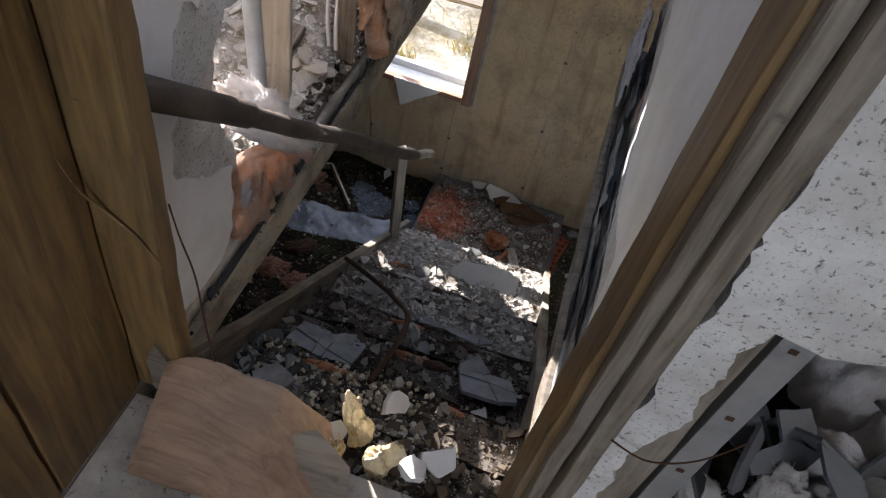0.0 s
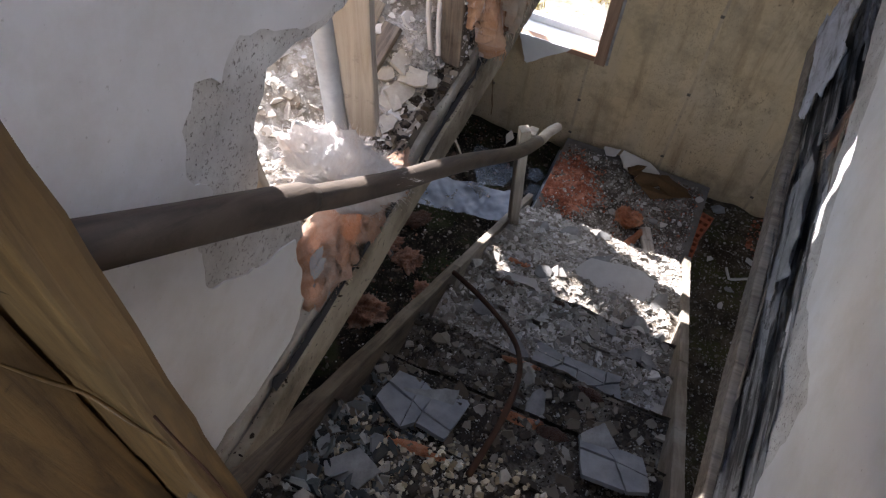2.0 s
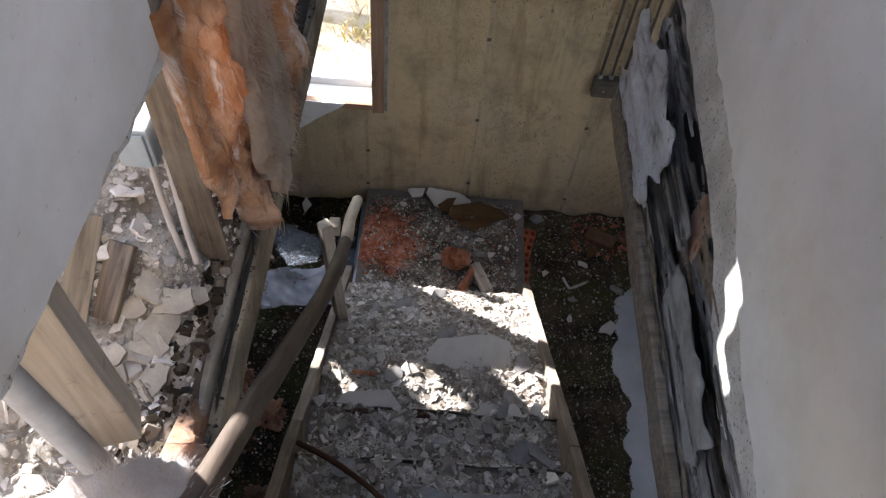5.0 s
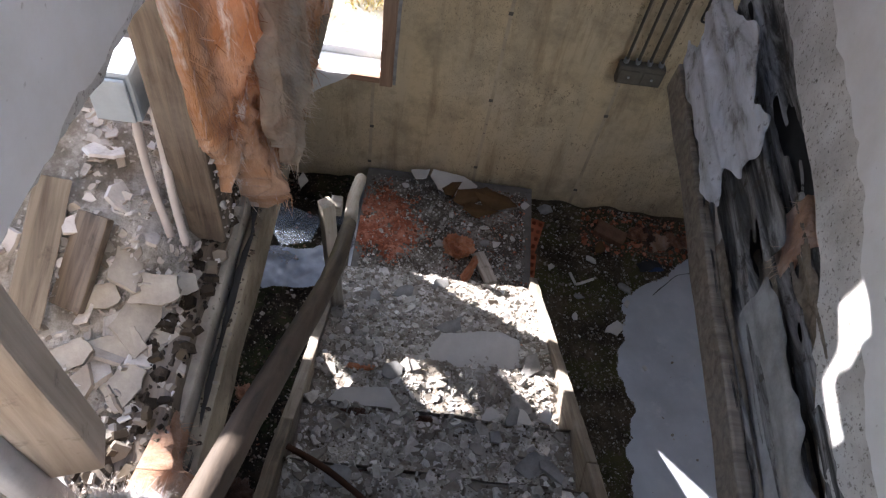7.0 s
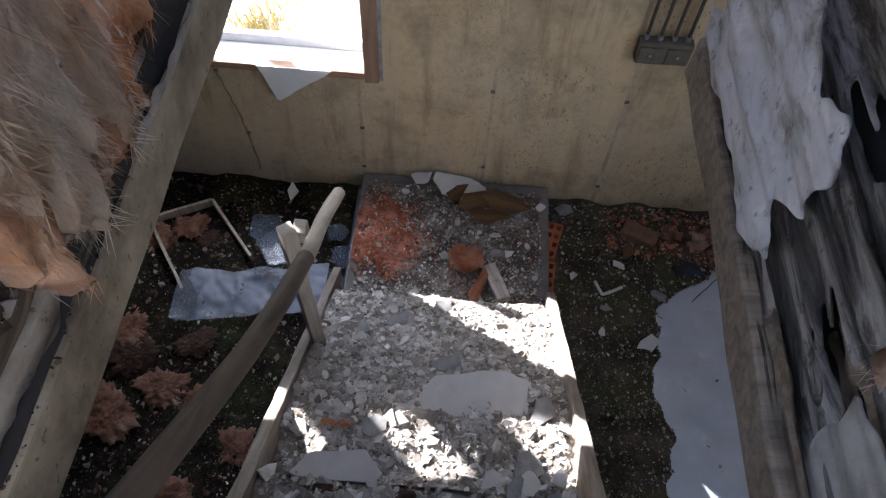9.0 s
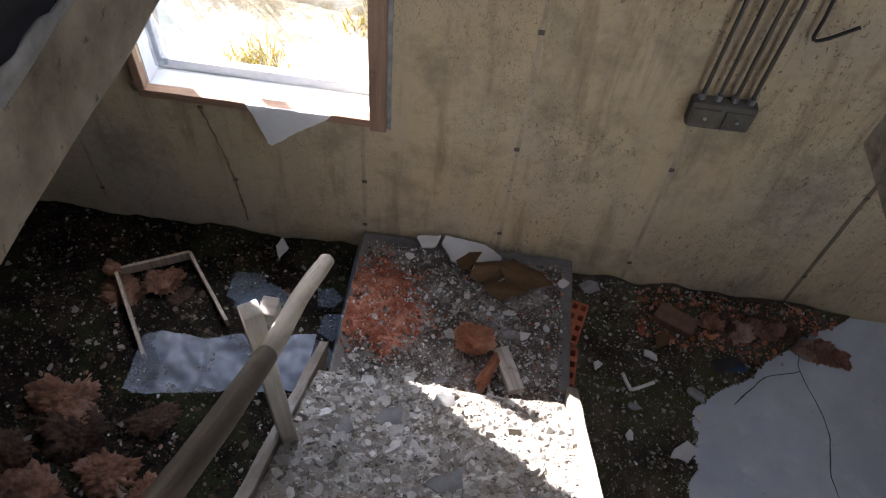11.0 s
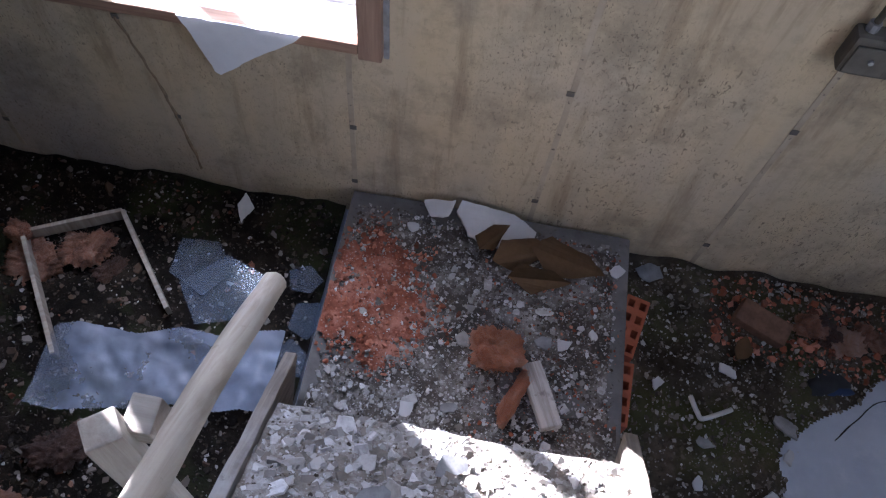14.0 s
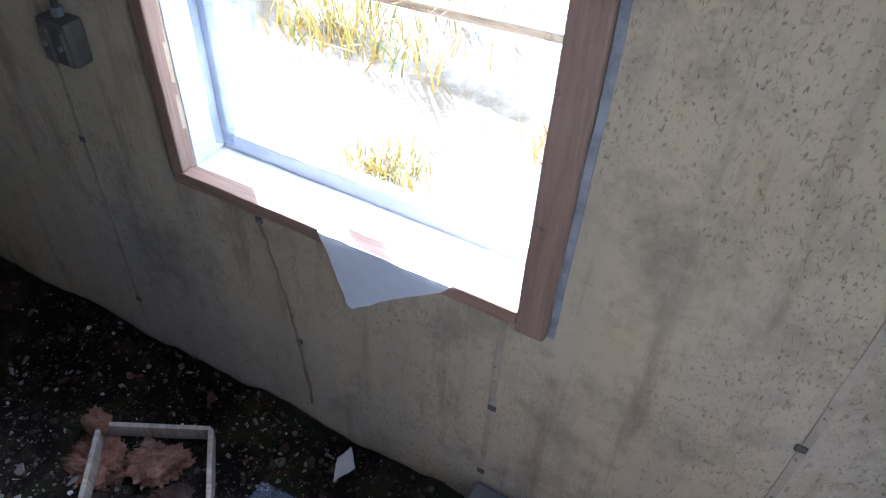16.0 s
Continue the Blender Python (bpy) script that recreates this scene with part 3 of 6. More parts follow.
# ---- levels of the place ----
FLOOR = 0.15            # basement floor
PLATFORM = 0.30         # landing at the foot of the stair
UNDER, UPPER = 2.31, 2.42   # underside and top of the upper floor
FAR = 4.0               # inner face of the far wall
LEFT, RIGHT = 0.0, 0.81     # faces of the walls beside the stair, upstairs
TOP = 4.85              # ceiling upstairs
RISE, GO, NOSE, STEP0 = 0.20, 0.243, 3.20, 0.50
STEPS = 10


def structure(ob, label, category):
    return tagged(ob, label, category, kind="structure")


# ---- basement shell ----
structure(part("floor", box((-3.0, -2.2, FLOOR - 0.2), (3.0, FAR, FLOOR)), M["floor"]), "cracked blue-grey concrete basement floor", "floor")

WIN = (-0.78, 0.035, 0.97, 2.10)      # the window's clear opening
SLOT = (-2.02, -0.84, 2.10, 2.408)     # an unseen slot, added to let sun patches onto the stair


def wall_with_holes(name, x0, x1, y0, y1, z0, z1, holes, material, label):
    """A wall along x with openings right through it, one mesh."""
    xs = sorted({x0, x1, *[h[0] for h in holes], *[h[1] for h in holes]})
    zs = sorted({z0, z1, *[h[2] for h in holes], *[h[3] for h in holes]})
    solid = {}
    for i in range(len(xs) - 1):
        for j in range(len(zs) - 1):
            cx, cz = (xs[i] + xs[i + 1]) / 2, (zs[j] + zs[j + 1]) / 2
            solid[i, j] = not any(h[0] < cx < h[1] and h[2] < cz < h[3] for h in holes)
    bm = bmesh.new()
    seen = {}

    def vert(i, j, y):
        key = (i, j, y)
        if key not in seen:
            seen[key] = bm.verts.new((xs[i], y, zs[j]))
        return seen[key]

    for (i, j), full in solid.items():
        if not full:
            continue
        for y in (y0, y1):
            bm.faces.new((vert(i, j, y), vert(i + 1, j, y), vert(i + 1, j + 1, y), vert(i, j + 1, y)))
        for di, dj, a, b in ((-1, 0, (i, j), (i, j + 1)), (1, 0, (i + 1, j), (i + 1, j + 1)), (0, -1, (i, j), (i + 1, j)), (0, 1, (i, j + 1), (i + 1, j + 1))):
            if not solid.get((i + di, j + dj), False):
                bm.faces.new((vert(*a, y0), vert(*b, y0), vert(*b, y1), vert(*a, y1)))
    return structure(part(name, bm, material), label, "wall")


wall_with_holes("wall_north", -3.0, 3.0, FAR, FAR + 0.15, 0.0, UPPER, [WIN, SLOT], M["wall"], "stained board-formed concrete basement wall")
structure(part("wall_north_upper", box((0.0, FAR + 0.001, UPPER + 0.001), (3.0, FAR + 0.15, TOP)), M["paint"]), "white plaster wall above the basement", "wall")
# Unseen wall, added at this height to keep sun off the near rubble.
structure(part("wall_north_sun_block", box((-3.0, FAR + 0.001, UPPER + 0.001), (-0.12, FAR + 0.15, 4.06), 0.004, 24, 0.02, 3.0), M["bare"]), "unseen plaster wall added to cut off the sun upstairs", "wall")
structure(part("wall_west", box((-3.2, -2.4, 0.0), (-3.0, FAR + 0.15, UNDER)), M["wall"]), "bare concrete basement wall", "wall")
# Both holes are unseen, added to go with the two eastern lamps.
wall_with_holes("wall_east", -2.4, FAR + 0.15, 0.0, 0.2, 0.0, TOP, [(0.8, 2.4, 1.15, 2.15), (1.2, 2.2, 3.3, 4.4)], M["wall"], "bare concrete wall with holes added for the lamps").matrix_basis = pose(3.2, 0, 0, 0, 0, 90)
structure(part("wall_south", box((-3.0, -1.4, 0.0), (3.0, -2.2, UNDER)), M["wall"]), "bare concrete basement wall", "wall")

# ---- upper floor round the stairwell ----
structure(part("ceiling_1", box((-3.0, -2.2, UNDER), (-0.004, FAR - 0.002, UPPER), 0.006, 12, 0.004), M["slab"]), "concrete floor slab over the basement", "ceiling")
structure(part("ceiling_2", box((0.80, -2.2, UNDER + 0.08), (3.0, 2.61, UPPER + 0.03), 0.006, 12, 0.004), M["slab"]), "concrete floor slab over the basement", "ceiling")
structure(part("ceiling_3", box((0.0, -2.2, UNDER), (0.80, 0.86, UPPER), 0.006, 6, 0.003), M["slab"]), "concrete floor slab over the basement", "ceiling")
structure(part("ceiling_4", box((RIGHT + 0.06, 0.90, TOP), (3.2, FAR + 0.15, TOP + 0.15)), M["paint"]), "white plaster ceiling upstairs", "ceiling")
# The opening is unseen, made for the fill lamp upstairs.
wall_with_holes("wall_back", -1.2, 3.0, -2.2, -2.0, UPPER, TOP, [(0.2, 1.3, 3.25, 4.55)], M["paint"], "white plaster wall of the room upstairs")
structure(part("wall_side", box((-1.4, -2.2, UPPER), (-1.2, 0.78, TOP)), M["paint"]), "white plaster wall of the room upstairs", "wall")
structure(part("ceiling_5", box((-1.4, -2.2, TOP), (3.2, 0.898, TOP + 0.15)), M["paint"]), "white plaster ceiling upstairs", "ceiling")

# left partition beside the stair: painted plaster, broken out above the floor
_edge = [(0.90, 2.425), (1.02, 2.44), (1.16, 2.39), (1.26, 2.44), (1.335, 2.53), (1.32, 2.69), (1.245, 2.86), (1.285, 2.98), (1.32, 3.025),
         (1.46, 2.99), (1.70, 2.975), (1.90, 2.95), (2.42, 2.945), (2.455, 3.08), (2.465, 3.145), (2.535, 3.14), (2.55, 3.235), (2.67, 3.245), (2.67, TOP), (0.90, TOP)]
wall_left = structure(thing("wall_left", "white plastered partition broken open above the floor", "wall"), "", "")
part("plaster", sheet(ragged(_edge, 0.018, 0.014, 3.0), -0.016, lambda u, v, w: (LEFT - 0.012 + w, u, v)), M["bare"], wall_left, "rough bare plaster")
_paint = [(0.90, 2.43), (1.02, 2.445), (1.16, 2.395), (1.25, 2.44), (1.325, 2.53), (1.30, 2.66), (1.20, 2.71), (1.10, 2.80), (1.11, 2.90), (1.165, 2.945),
          (1.135, 3.0), (1.15, 3.07), (1.19, 3.11), (1.23, 3.075), (1.28, 3.11), (1.42, 3.02), (1.60, 2.985), (1.90, 2.965), (2.30, 2.96), (2.28, 3.10), (2.30, 3.22), (2.45, 3.27), (2.50, TOP), (0.90, TOP)]
part("paint_skin", sheet(ragged(_paint, 0.014, 0.010, 9.0), 0.003, lambda u, v, w: (LEFT - 0.0115 + w, u, v)), M["paint"], wall_left, "cracked white paint skin")

# right partition: plaster with a torn lower edge over layers of paper
_edge = [(0.92, 2.50), (1.30, 2.55), (1.58, 2.57), (1.72, 2.575), (1.86, 2.61), (1.95, 2.665), (2.10, 2.70), (2.35, 2.73), (2.61, 2.76), (2.61, TOP), (0.92, TOP)]
wall_right = structure(thing("wall_right", "white plastered partition torn open along its foot", "wall"), "", "")
part("plaster", sheet(ragged(_edge, 0.02, 0.012, 5.0), 0.03, lambda u, v, w: (RIGHT + 0.004 + w, u, v)), M["bare"], wall_right, "rough bare plaster")
_paint = [(0.92, 2.56), (1.25, 2.60), (1.33, 2.74), (1.40, 2.72), (1.55, 2.66), (1.70, 2.68), (1.84, 2.72), (2.0, 2.79), (2.3, 2.84), (2.60, 2.88), (2.60, TOP), (0.92, TOP)]
part("paint_skin", sheet(ragged(_paint, 0.018, 0.014, 13.0), -0.003, lambda u, v, w: (RIGHT + 0.0035 + w, u, v)), M["paint"], wall_right, "cracked white paint skin")

# boards closing the partition's back, and the wall above the far end
structure(part("wall_fill", box((RIGHT + 0.04, 0.92, UPPER), (RIGHT + 0.055, 2.61, TOP), 0.002), M["board"]), "dark fibreboard behind the plaster", "wall")
_edge = [(2.50, UPPER), (2.50, 3.15), (2.625, 3.165), (2.645, 3.215), (2.70, 3.235), (2.705, TOP), (FAR, TOP), (FAR, UPPER)]
structure(part("wall_fill", sheet(ragged(_edge, 0.05, 0.008, 2.0), 0.015, lambda u, v, w: (-0.11 + w, u, v)), M["board"]), "dark fibreboard behind the wool", "wall")

# trims along the edges of the stairwell
structure(part("trim_left", box((-0.003, 0.95, 2.275), (0.020, FAR - 0.004, 2.385), 0.005, 60, 0.004, 2.0), slab_concrete("pale_edge_board", (0.33, 0.29, 0.22), (0.13, 0.105, 0.075))), "pale dirty edge board of the stairwell", "trim")
structure(part("trim_right", box((0.776, 0.96, 2.365), (0.798, 2.608, 2.435), 0.005, 60, 0.004, 5.0), M["grey_wood"]), "olive-grey wooden edge board of the stairwell", "trim")


def torn_patch(name, y0, y1, z0, z1, x, curl, material, label, seed, hole=-0.45, step=0.005, frayed=0.03, category="building paper"):
    """A torn, buckled piece of building paper; curl lifts its upper edge off the wall."""
    nu, nv = int((y1 - y0) / step), max(3, int((z1 - z0) / step))
    spots, faces, at = [], [], {}
    for i in range(nu + 1):
        u = y0 + (y1 - y0) * i / nu
        fray = frayed * (noise.noise(Vector((u * 9, seed, 1))) + 0.5 * noise.noise(Vector((u * 31, seed, 2))) + 0.25 * noise.noise(Vector((u * 90, seed, 2))))
        fray_low = 0.5 * frayed * (noise.noise(Vector((u * 13, seed, 4))) + 0.5 * noise.noise(Vector((u * 41, seed, 5))))
        low, high = z0 + fray_low, z1 - frayed + fray
        for j in range(nv + 1):
            v = low + (high - low) * j / nv
            p = Vector((u * 5, v * 42, seed))
            end = abs(2.0 * frayed * noise.noise(Vector((v * 14, seed, 3))))
            if u < y0 + end or u > y1 - end or noise.noise(p * 0.7) + 0.5 * noise.noise(p * 2.1) < hole:
                continue
            f = (v - z0) / (z1 - z0)
            w = 0.010 * noise.noise(p * 0.5) + 0.004 * noise.noise(p * 1.9) + curl * f * f
            at[i, j] = len(spots)
            spots.append(Vector((x + w, u, v)))
    for i in range(nu):
        for j in range(nv):
            q = [(i, j), (i + 1, j), (i + 1, j + 1), (i, j + 1)]
            if all(k in at for k in q):
                faces.append(tuple(at[k] for k in q))
    # draw the torn rim smooth
    sides = collections.Counter(tuple(sorted((f[k], f[(k + 1) % 4]))) for f in faces for k in range(4))
    near = collections.defaultdict(list)
    for (a, c), count in sides.items():
        if count == 1:
            near[a].append(c)
            near[c].append(a)
    for _ in range(3):
        moved = {k: (spots[k] + sum((spots[n] for n in ns), Vector())) / (1 + len(ns)) for k, ns in near.items()}
        for k, p in moved.items():
            spots[k] = p
    verts = [tuple(p) for p in spots]
    n = len(verts)
    verts += [(a + 0.002, c, d) for a, c, d in verts]
    faces += [tuple(n + k for k in reversed(f)) for f in faces]
    return tagged(raw(name, verts, faces, material, smooth=True), label, category)


structure(part("trim_packing", box((0.836, 0.96, 2.46), (0.848, 2.60, 2.80), 0.004, 40, 0.006, 3.0), M["tar"]), "black packing behind the torn wall foot", "trim")
for k, (y0, y1, z0, z1, x, curl, mat, label) in enumerate((
        (0.98, 2.60, 2.43, 2.56, 0.800, 0.006, "layer_grey", "torn grey building paper along the stairwell edge"),
        (1.30, 2.15, 2.44, 2.50, 0.792, -0.012, "grey_wood", "splintered grey batten along the stairwell edge"),
        (1.66, 2.00, 2.46, 2.62, 0.793, -0.006, "grey_paper", "grey strip of torn wallpaper"),
        (1.02, 1.60, 2.45, 2.60, 0.796, 0.004, "layer_grey", "buckled grey building paper"),
        (2.02, 2.30, 2.45, 2.66, 0.797, 0.004, "layer_grey", "dark grey torn building paper"),
        (1.05, 2.55, 2.435, 2.465, 0.790, -0.008, "tar", "frayed black tar paper along the stairwell edge"),
        (1.00, 2.10, 2.50, 2.68, 0.822, 0.0, "grey_wood", "splintered grey boarding behind torn plaster"),
        (1.75, 2.60, 2.54, 2.78, 0.824, 0.0, "layer_grey", "mouldy grey paper behind torn plaster"),
        (1.20, 1.80, 2.53, 2.64, 0.812, 0.0, "layer_grey", "mouldy grey paper behind torn plaster"))):
    torn_patch("torn_paper", y0, y1, z0, z1, x, curl, M[mat], label, 20.0 + 3 * k, -0.30 if k in (0, 3, 4, 6, 7, 8) else -0.6)["kind"] = "stuff"
torn_patch("hanging_wallpaper", 2.17, 2.605, 2.46, 2.74, 0.775, 0.006, M["layer_pale"], "pale torn wallpaper hanging over the stairwell edge", 77.0, -0.85, 0.005, 0.06, "wallpaper")
tagged(part("mineral_wool_scrap", batt(2.005, 2.085, 2.56, 2.67, lambda u: 2.56 + 0.02 * noise.noise(Vector((u * 30, 0, 0))), lambda u, v, w: (0.8225 - 0.7 * w, u, v), 2.0, 40, 44, 0.012), M["pink"], smooth=True),
       "orange mineral wool showing behind torn plaster", "insulation")

# ---- doorway at the head of the stair ----
door_1 = structure(thing("door_1", "brown wooden door frame without its door", "door frame"), "", "")
part("jamb", box((-0.0305, 0.882, UPPER), (0.10, 0.930, TOP - 0.6), 0.010, 30, 0.004, 1.0), M["jamb"], door_1)
for k, (a, c) in enumerate(((0.640, 0.878), (0.385, 0.632), (0.12, 0.377), (-0.15, 0.112))):
    part("lining_board", box((-0.03, a, UPPER), (0.0, c, TOP - 0.6), 0.004, 30, 0.003, 2.0 + k), M["jamb"], door_1)
part("bark_splinter", sheet(ragged([(0.0, 0.0), (0.045, 0.02), (0.05, 0.12), (0.02, 0.17), (-0.005, 0.10)], 0.012, 0.004, 3.0), 0.008, lambda u, v, w: (0.035 + u, 0.884 - w, UPPER + 0.01 + v)), M["grey_wood"], door_1, "split grey splinter")
part("jamb", box((0.745, 0.83, UPPER), (0.795, 0.955, TOP - 0.6), 0.008, 20, 0.004, 4.0), M["jamb"], door_1)
part("casing", box((0.757, 0.80, UPPER), (0.778, 0.832, TOP - 0.6), 0.004, 20, 0.003, 5.0), M["grey_wood_v"], door_1)
part("casing", box((0.779, 0.775, UPPER), (0.806, 0.828, TOP - 0.6), 0.005, 20, 0.003, 6.0), M["grey_wood_v"], door_1)
part("head", box((0.001, 0.78, TOP - 0.6), (0.84, 0.93, TOP - 0.5), 0.006, 8, 0.003, 7.0), M["jamb"], door_1)
part("peeled_strip", tube(curve_points([(0.004, 0.842, 3.07), (0.008, 0.862, 2.99), (0.030, 0.876, 2.945), (0.075, 0.877, 2.905), (0.104, 0.882, 2.845)], 24), [0.001 + 0.002 * math.sin(math.pi * i / 23) for i in range(24)], 6, 0.3), M["jamb"], door_1, "thin strip of bark peeled off the jamb", smooth=True)
tagged(part("wire", tube(curve_points([(0.143, 0.872, 3.017), (0.152, 0.872, 2.952), (0.168, 0.872, 2.868), (0.173, 0.872, 2.750), (0.182, 0.872, 2.632)], 22), 0.0016, 6, 0.3), M["rust"], smooth=True), "thin dark wire hanging beside the door frame", "wire")
structure(part("wall_door_left", box((-1.2, 0.80, UPPER), (-0.032, 0.90, TOP), 0.003), M["jamb"]), "brown wood panelling beside the doorway", "wall")
structure(part("wall_door_over", box((-0.030, 0.80, TOP - 0.498), (0.84, 0.90, TOP), 0.003), M["paint"]), "white plaster over the doorway", "wall")
_edge = [(0.808, 2.44), (0.835, 2.60), (0.842, 2.80), (0.835, 2.95), (0.865, 3.05), (0.862, 3.20), (0.875, 3.26), (0.93, 3.25), (1.02, 3.28), (1.15, 3.36), (3.0, 3.36), (3.0, TOP), (0.808, TOP)]
wall_door_right = structure(thing("wall_door_right", "rough white plaster partition broken out above the floor", "wall"), "", "")
part("plaster", sheet(ragged(_edge, 0.014, 0.012, 6.0), 0.025, lambda u, v, w: (u, 0.785 + w, v)), M["bare"], wall_door_right, "pitted white plaster")
tagged(part("timber_stud", beam(1.4, 0.05, 0.045, seed=3.0), M["grey_wood"], m=along((0.875, 0.85, UPPER), (0.875, 0.85, 3.82))), "brown wooden stud inside a broken partition", "stud")
channel = thing("metal_channel", "bent zinc stud channel with punched holes", "metal stud")
web = part("web", box((0.905, 0.822, UPPER), (0.943, 0.825, 3.9), 0.001, 16, 0.002), M["steel"], channel)
part("flange", box((0.905, 0.825, UPPER), (0.907, 0.86, 3.9), 0.0, 16, 0.002), M["steel"], channel)
part("flange", box((0.941, 0.825, UPPER), (0.943, 0.86, 3.9), 0.0, 16, 0.002), M["steel"], channel)
for z in (2.9, 3.05, 3.2):
    part("hole", box((0.918, 0.8205, z), (0.928, 0.8215, z + 0.008)), M["rust"], web)
tagged(part("wire", tube(curve_points([(0.80, 0.77, 3.0), (0.85, 0.765, 2.99), (0.90, 0.77, 3.02), (0.95, 0.80, 3.05)], 14), 0.0013, 6), M["rust"]), "thin rusty wire across a broken wall", "wire")
heap("rubble", 0.86, 1.9, 0.90, 1.9, lambda x, y: UPPER + 0.04 + 0.05 * noise.noise(Vector((x * 6, y * 6, 1))), 40, 40, M["soil"], "dark dirt on the side room's floor", "rubble")
_rng = random.Random(12)
for k, (x, y, z, s) in enumerate(((1.42, 1.42, 2.46, (0.16, 0.13, 0.20)), (1.34, 1.52, 2.46, (0.14, 0.12, 0.26)), (1.53, 1.50, 2.46, (0.17, 0.14, 0.30)), (1.28, 1.08, 2.46, (0.09, 0.07, 0.10)),
                                  (1.42, 1.16, 2.46, (0.14, 0.09, 0.13)), (1.55, 1.28, 2.46, (0.15, 0.12, 0.20)), (1.12, 1.03, 2.46, (0.06, 0.06, 0.07)), (1.20, 1.45, 2.46, (0.10, 0.08, 0.12)), (0.99, 0.94, 2.46, (0.05, 0.05, 0.10)))):
    tagged(part("mineral_wool", clump(s, 60 + k, 11, 4, 500, 1.5), M["white_wool"], m=pose(x, y, z, 0, 0, _rng.uniform(0, 90)), smooth=True), "heap of greyish white mineral wool on the floor", "insulation", group="wool in the side room")
for k in range(16):
    x, y = 1.0 + 0.032 * k + _rng.uniform(-0.05, 0.05), 1.06 + 0.26 * _rng.random()
    tagged(part("slate", sheet(shard_outline(_rng.uniform(0.07, 0.13), 300 + k), 0.008, lambda u, v, w: (u, v, w)), M["slate"], m=pose(x, y, UPPER + 0.09 + _rng.uniform(0, 0.09), _rng.uniform(15, 70), _rng.uniform(-30, 30), _rng.uniform(0, 180))), "dark broken slate leaning in the side room", "slate", group="slates in the side room")

# peeled veneer lying in the doorway
_rng = random.Random(4)
_bm = bmesh.new()
_n, _m = 22, 12
_grid = {}
for i in range(_n + 1):
    for j in range(_m + 1):
        u, v = i / _n, j / _m
        r = 1 - 0.10 * (abs(u - 0.5) * 2) ** 3 + 0.04 * noise.noise(Vector((u * 5, v * 5, 2)))
        x = 0.080 + 0.34 * u + 0.05 * (1 - v) * (1 - u)
        y = 0.665 + 0.235 * v * r + 0.05 * u - 0.09 * (1 - v) * u * (1 - u)
        z = UPPER + 0.165 - 0.20 * (u - 0.35) ** 2 - 0.10 * u * v + 0.02 * noise.noise(Vector((u * 4, v * 3, 5)))
        _grid[i, j] = (x, y, z)
for off in (0.0, -0.006):
    vs = {k: _bm.verts.new((p[0], p[1], p[2] + off)) for k, p in _grid.items()}
    for i in range(_n):
        for j in range(_m):
            _bm.faces.new([vs[k] for k in ((i, j), (i + 1, j), (i + 1, j + 1), (i, j + 1))])
_s = ragged([(0.0, 0.0), (0.10, -0.02), (0.17, 0.03), (0.16, 0.12), (0.08, 0.17), (0.0, 0.13)], 0.012, 0.003, 7.0)
tagged(part("peeled_veneer", sheet(_s, 0.005, lambda u, v, w: (u, v, w - 1.6 * (u - 0.06) ** 2)), wood("grey_veneer", (0.30, 0.25, 0.19), (0.17, 0.135, 0.10)), m=pose(0.33, 0.70, UPPER + 0.075, 4, 10, 12)), "greyish second layer of peeled veneer in the doorway", "veneer")
tagged(part("peeled_veneer", _bm, M["veneer"], smooth=True), "curled sheet of tan wood veneer lying in the doorway", "veneer")
for k, (x, y, z, s, rx, ry) in enumerate(((0.500, 0.905, 2.37, (0.046, 0.034, 0.125), 8, 6), (0.437, 0.965, 2.37, (0.042, 0.036, 0.115), -4, -6), (0.405, 0.90, 2.37, (0.030, 0.04, 0.08), 0, 10))):
    tagged(part("foam_chunk", clump(s, 80 + k, 6, 4, 0, 1.3), M["foam"], m=pose(x, y, z, rx, ry, 25 * k), smooth=False), "crumbling lump of yellow foam on the top step", "foam", group="foam on the stair")
for k, (x, y, s, rx, rz) in enumerate(((0.61, 0.955, 0.055, 20, 10), (0.485, 1.05, 0.04, 35, 60), (0.57, 0.91, 0.04, -10, 100), (0.40, 0.93, 0.035, 10, 30))):
    tagged(part("plaster_piece", sheet(ragged(shard_outline(s, 640 + k), 0.008, 0.005, k + 1.0), 0.014, lambda u, v, w: (u, v, w)), M["plaster"], m=pose(x, y, 2.41 - 0.02 * (k == 1), rx, 8, rz)), "white lump of plaster on the top step", "plaster piece", group="plaster on the top step")

# ---- the stair ----


def side_x(y):
    """The inner sides of the stair at y: it narrows a little towards the top."""
    f = (NOSE - y) / 2.3
    return -0.005 + 0.055 * f, 0.862 - 0.070 * f


stair = thing("staircase", "dusty wooden staircase buried in plaster rubble", "staircase")
for name, s in (("stringer", 0), ("stringer", 1)):
    ya, yb = NOSE + (0.03 if s else 0.10), 0.88
    za, zb = STEP0 + 0.045 - (ya - NOSE) * RISE / GO, STEP0 + 0.045 + (NOSE - 0.88) * RISE / GO
    xa, xb = side_x(ya)[s] + (0.018 if s else -0.018), side_x(yb)[s] + (0.018 if s else -0.018)
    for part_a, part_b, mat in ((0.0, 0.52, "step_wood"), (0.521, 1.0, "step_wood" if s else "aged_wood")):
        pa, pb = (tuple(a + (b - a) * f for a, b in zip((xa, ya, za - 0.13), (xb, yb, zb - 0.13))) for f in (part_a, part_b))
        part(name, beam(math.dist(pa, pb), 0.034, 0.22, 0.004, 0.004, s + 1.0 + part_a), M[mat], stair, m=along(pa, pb))
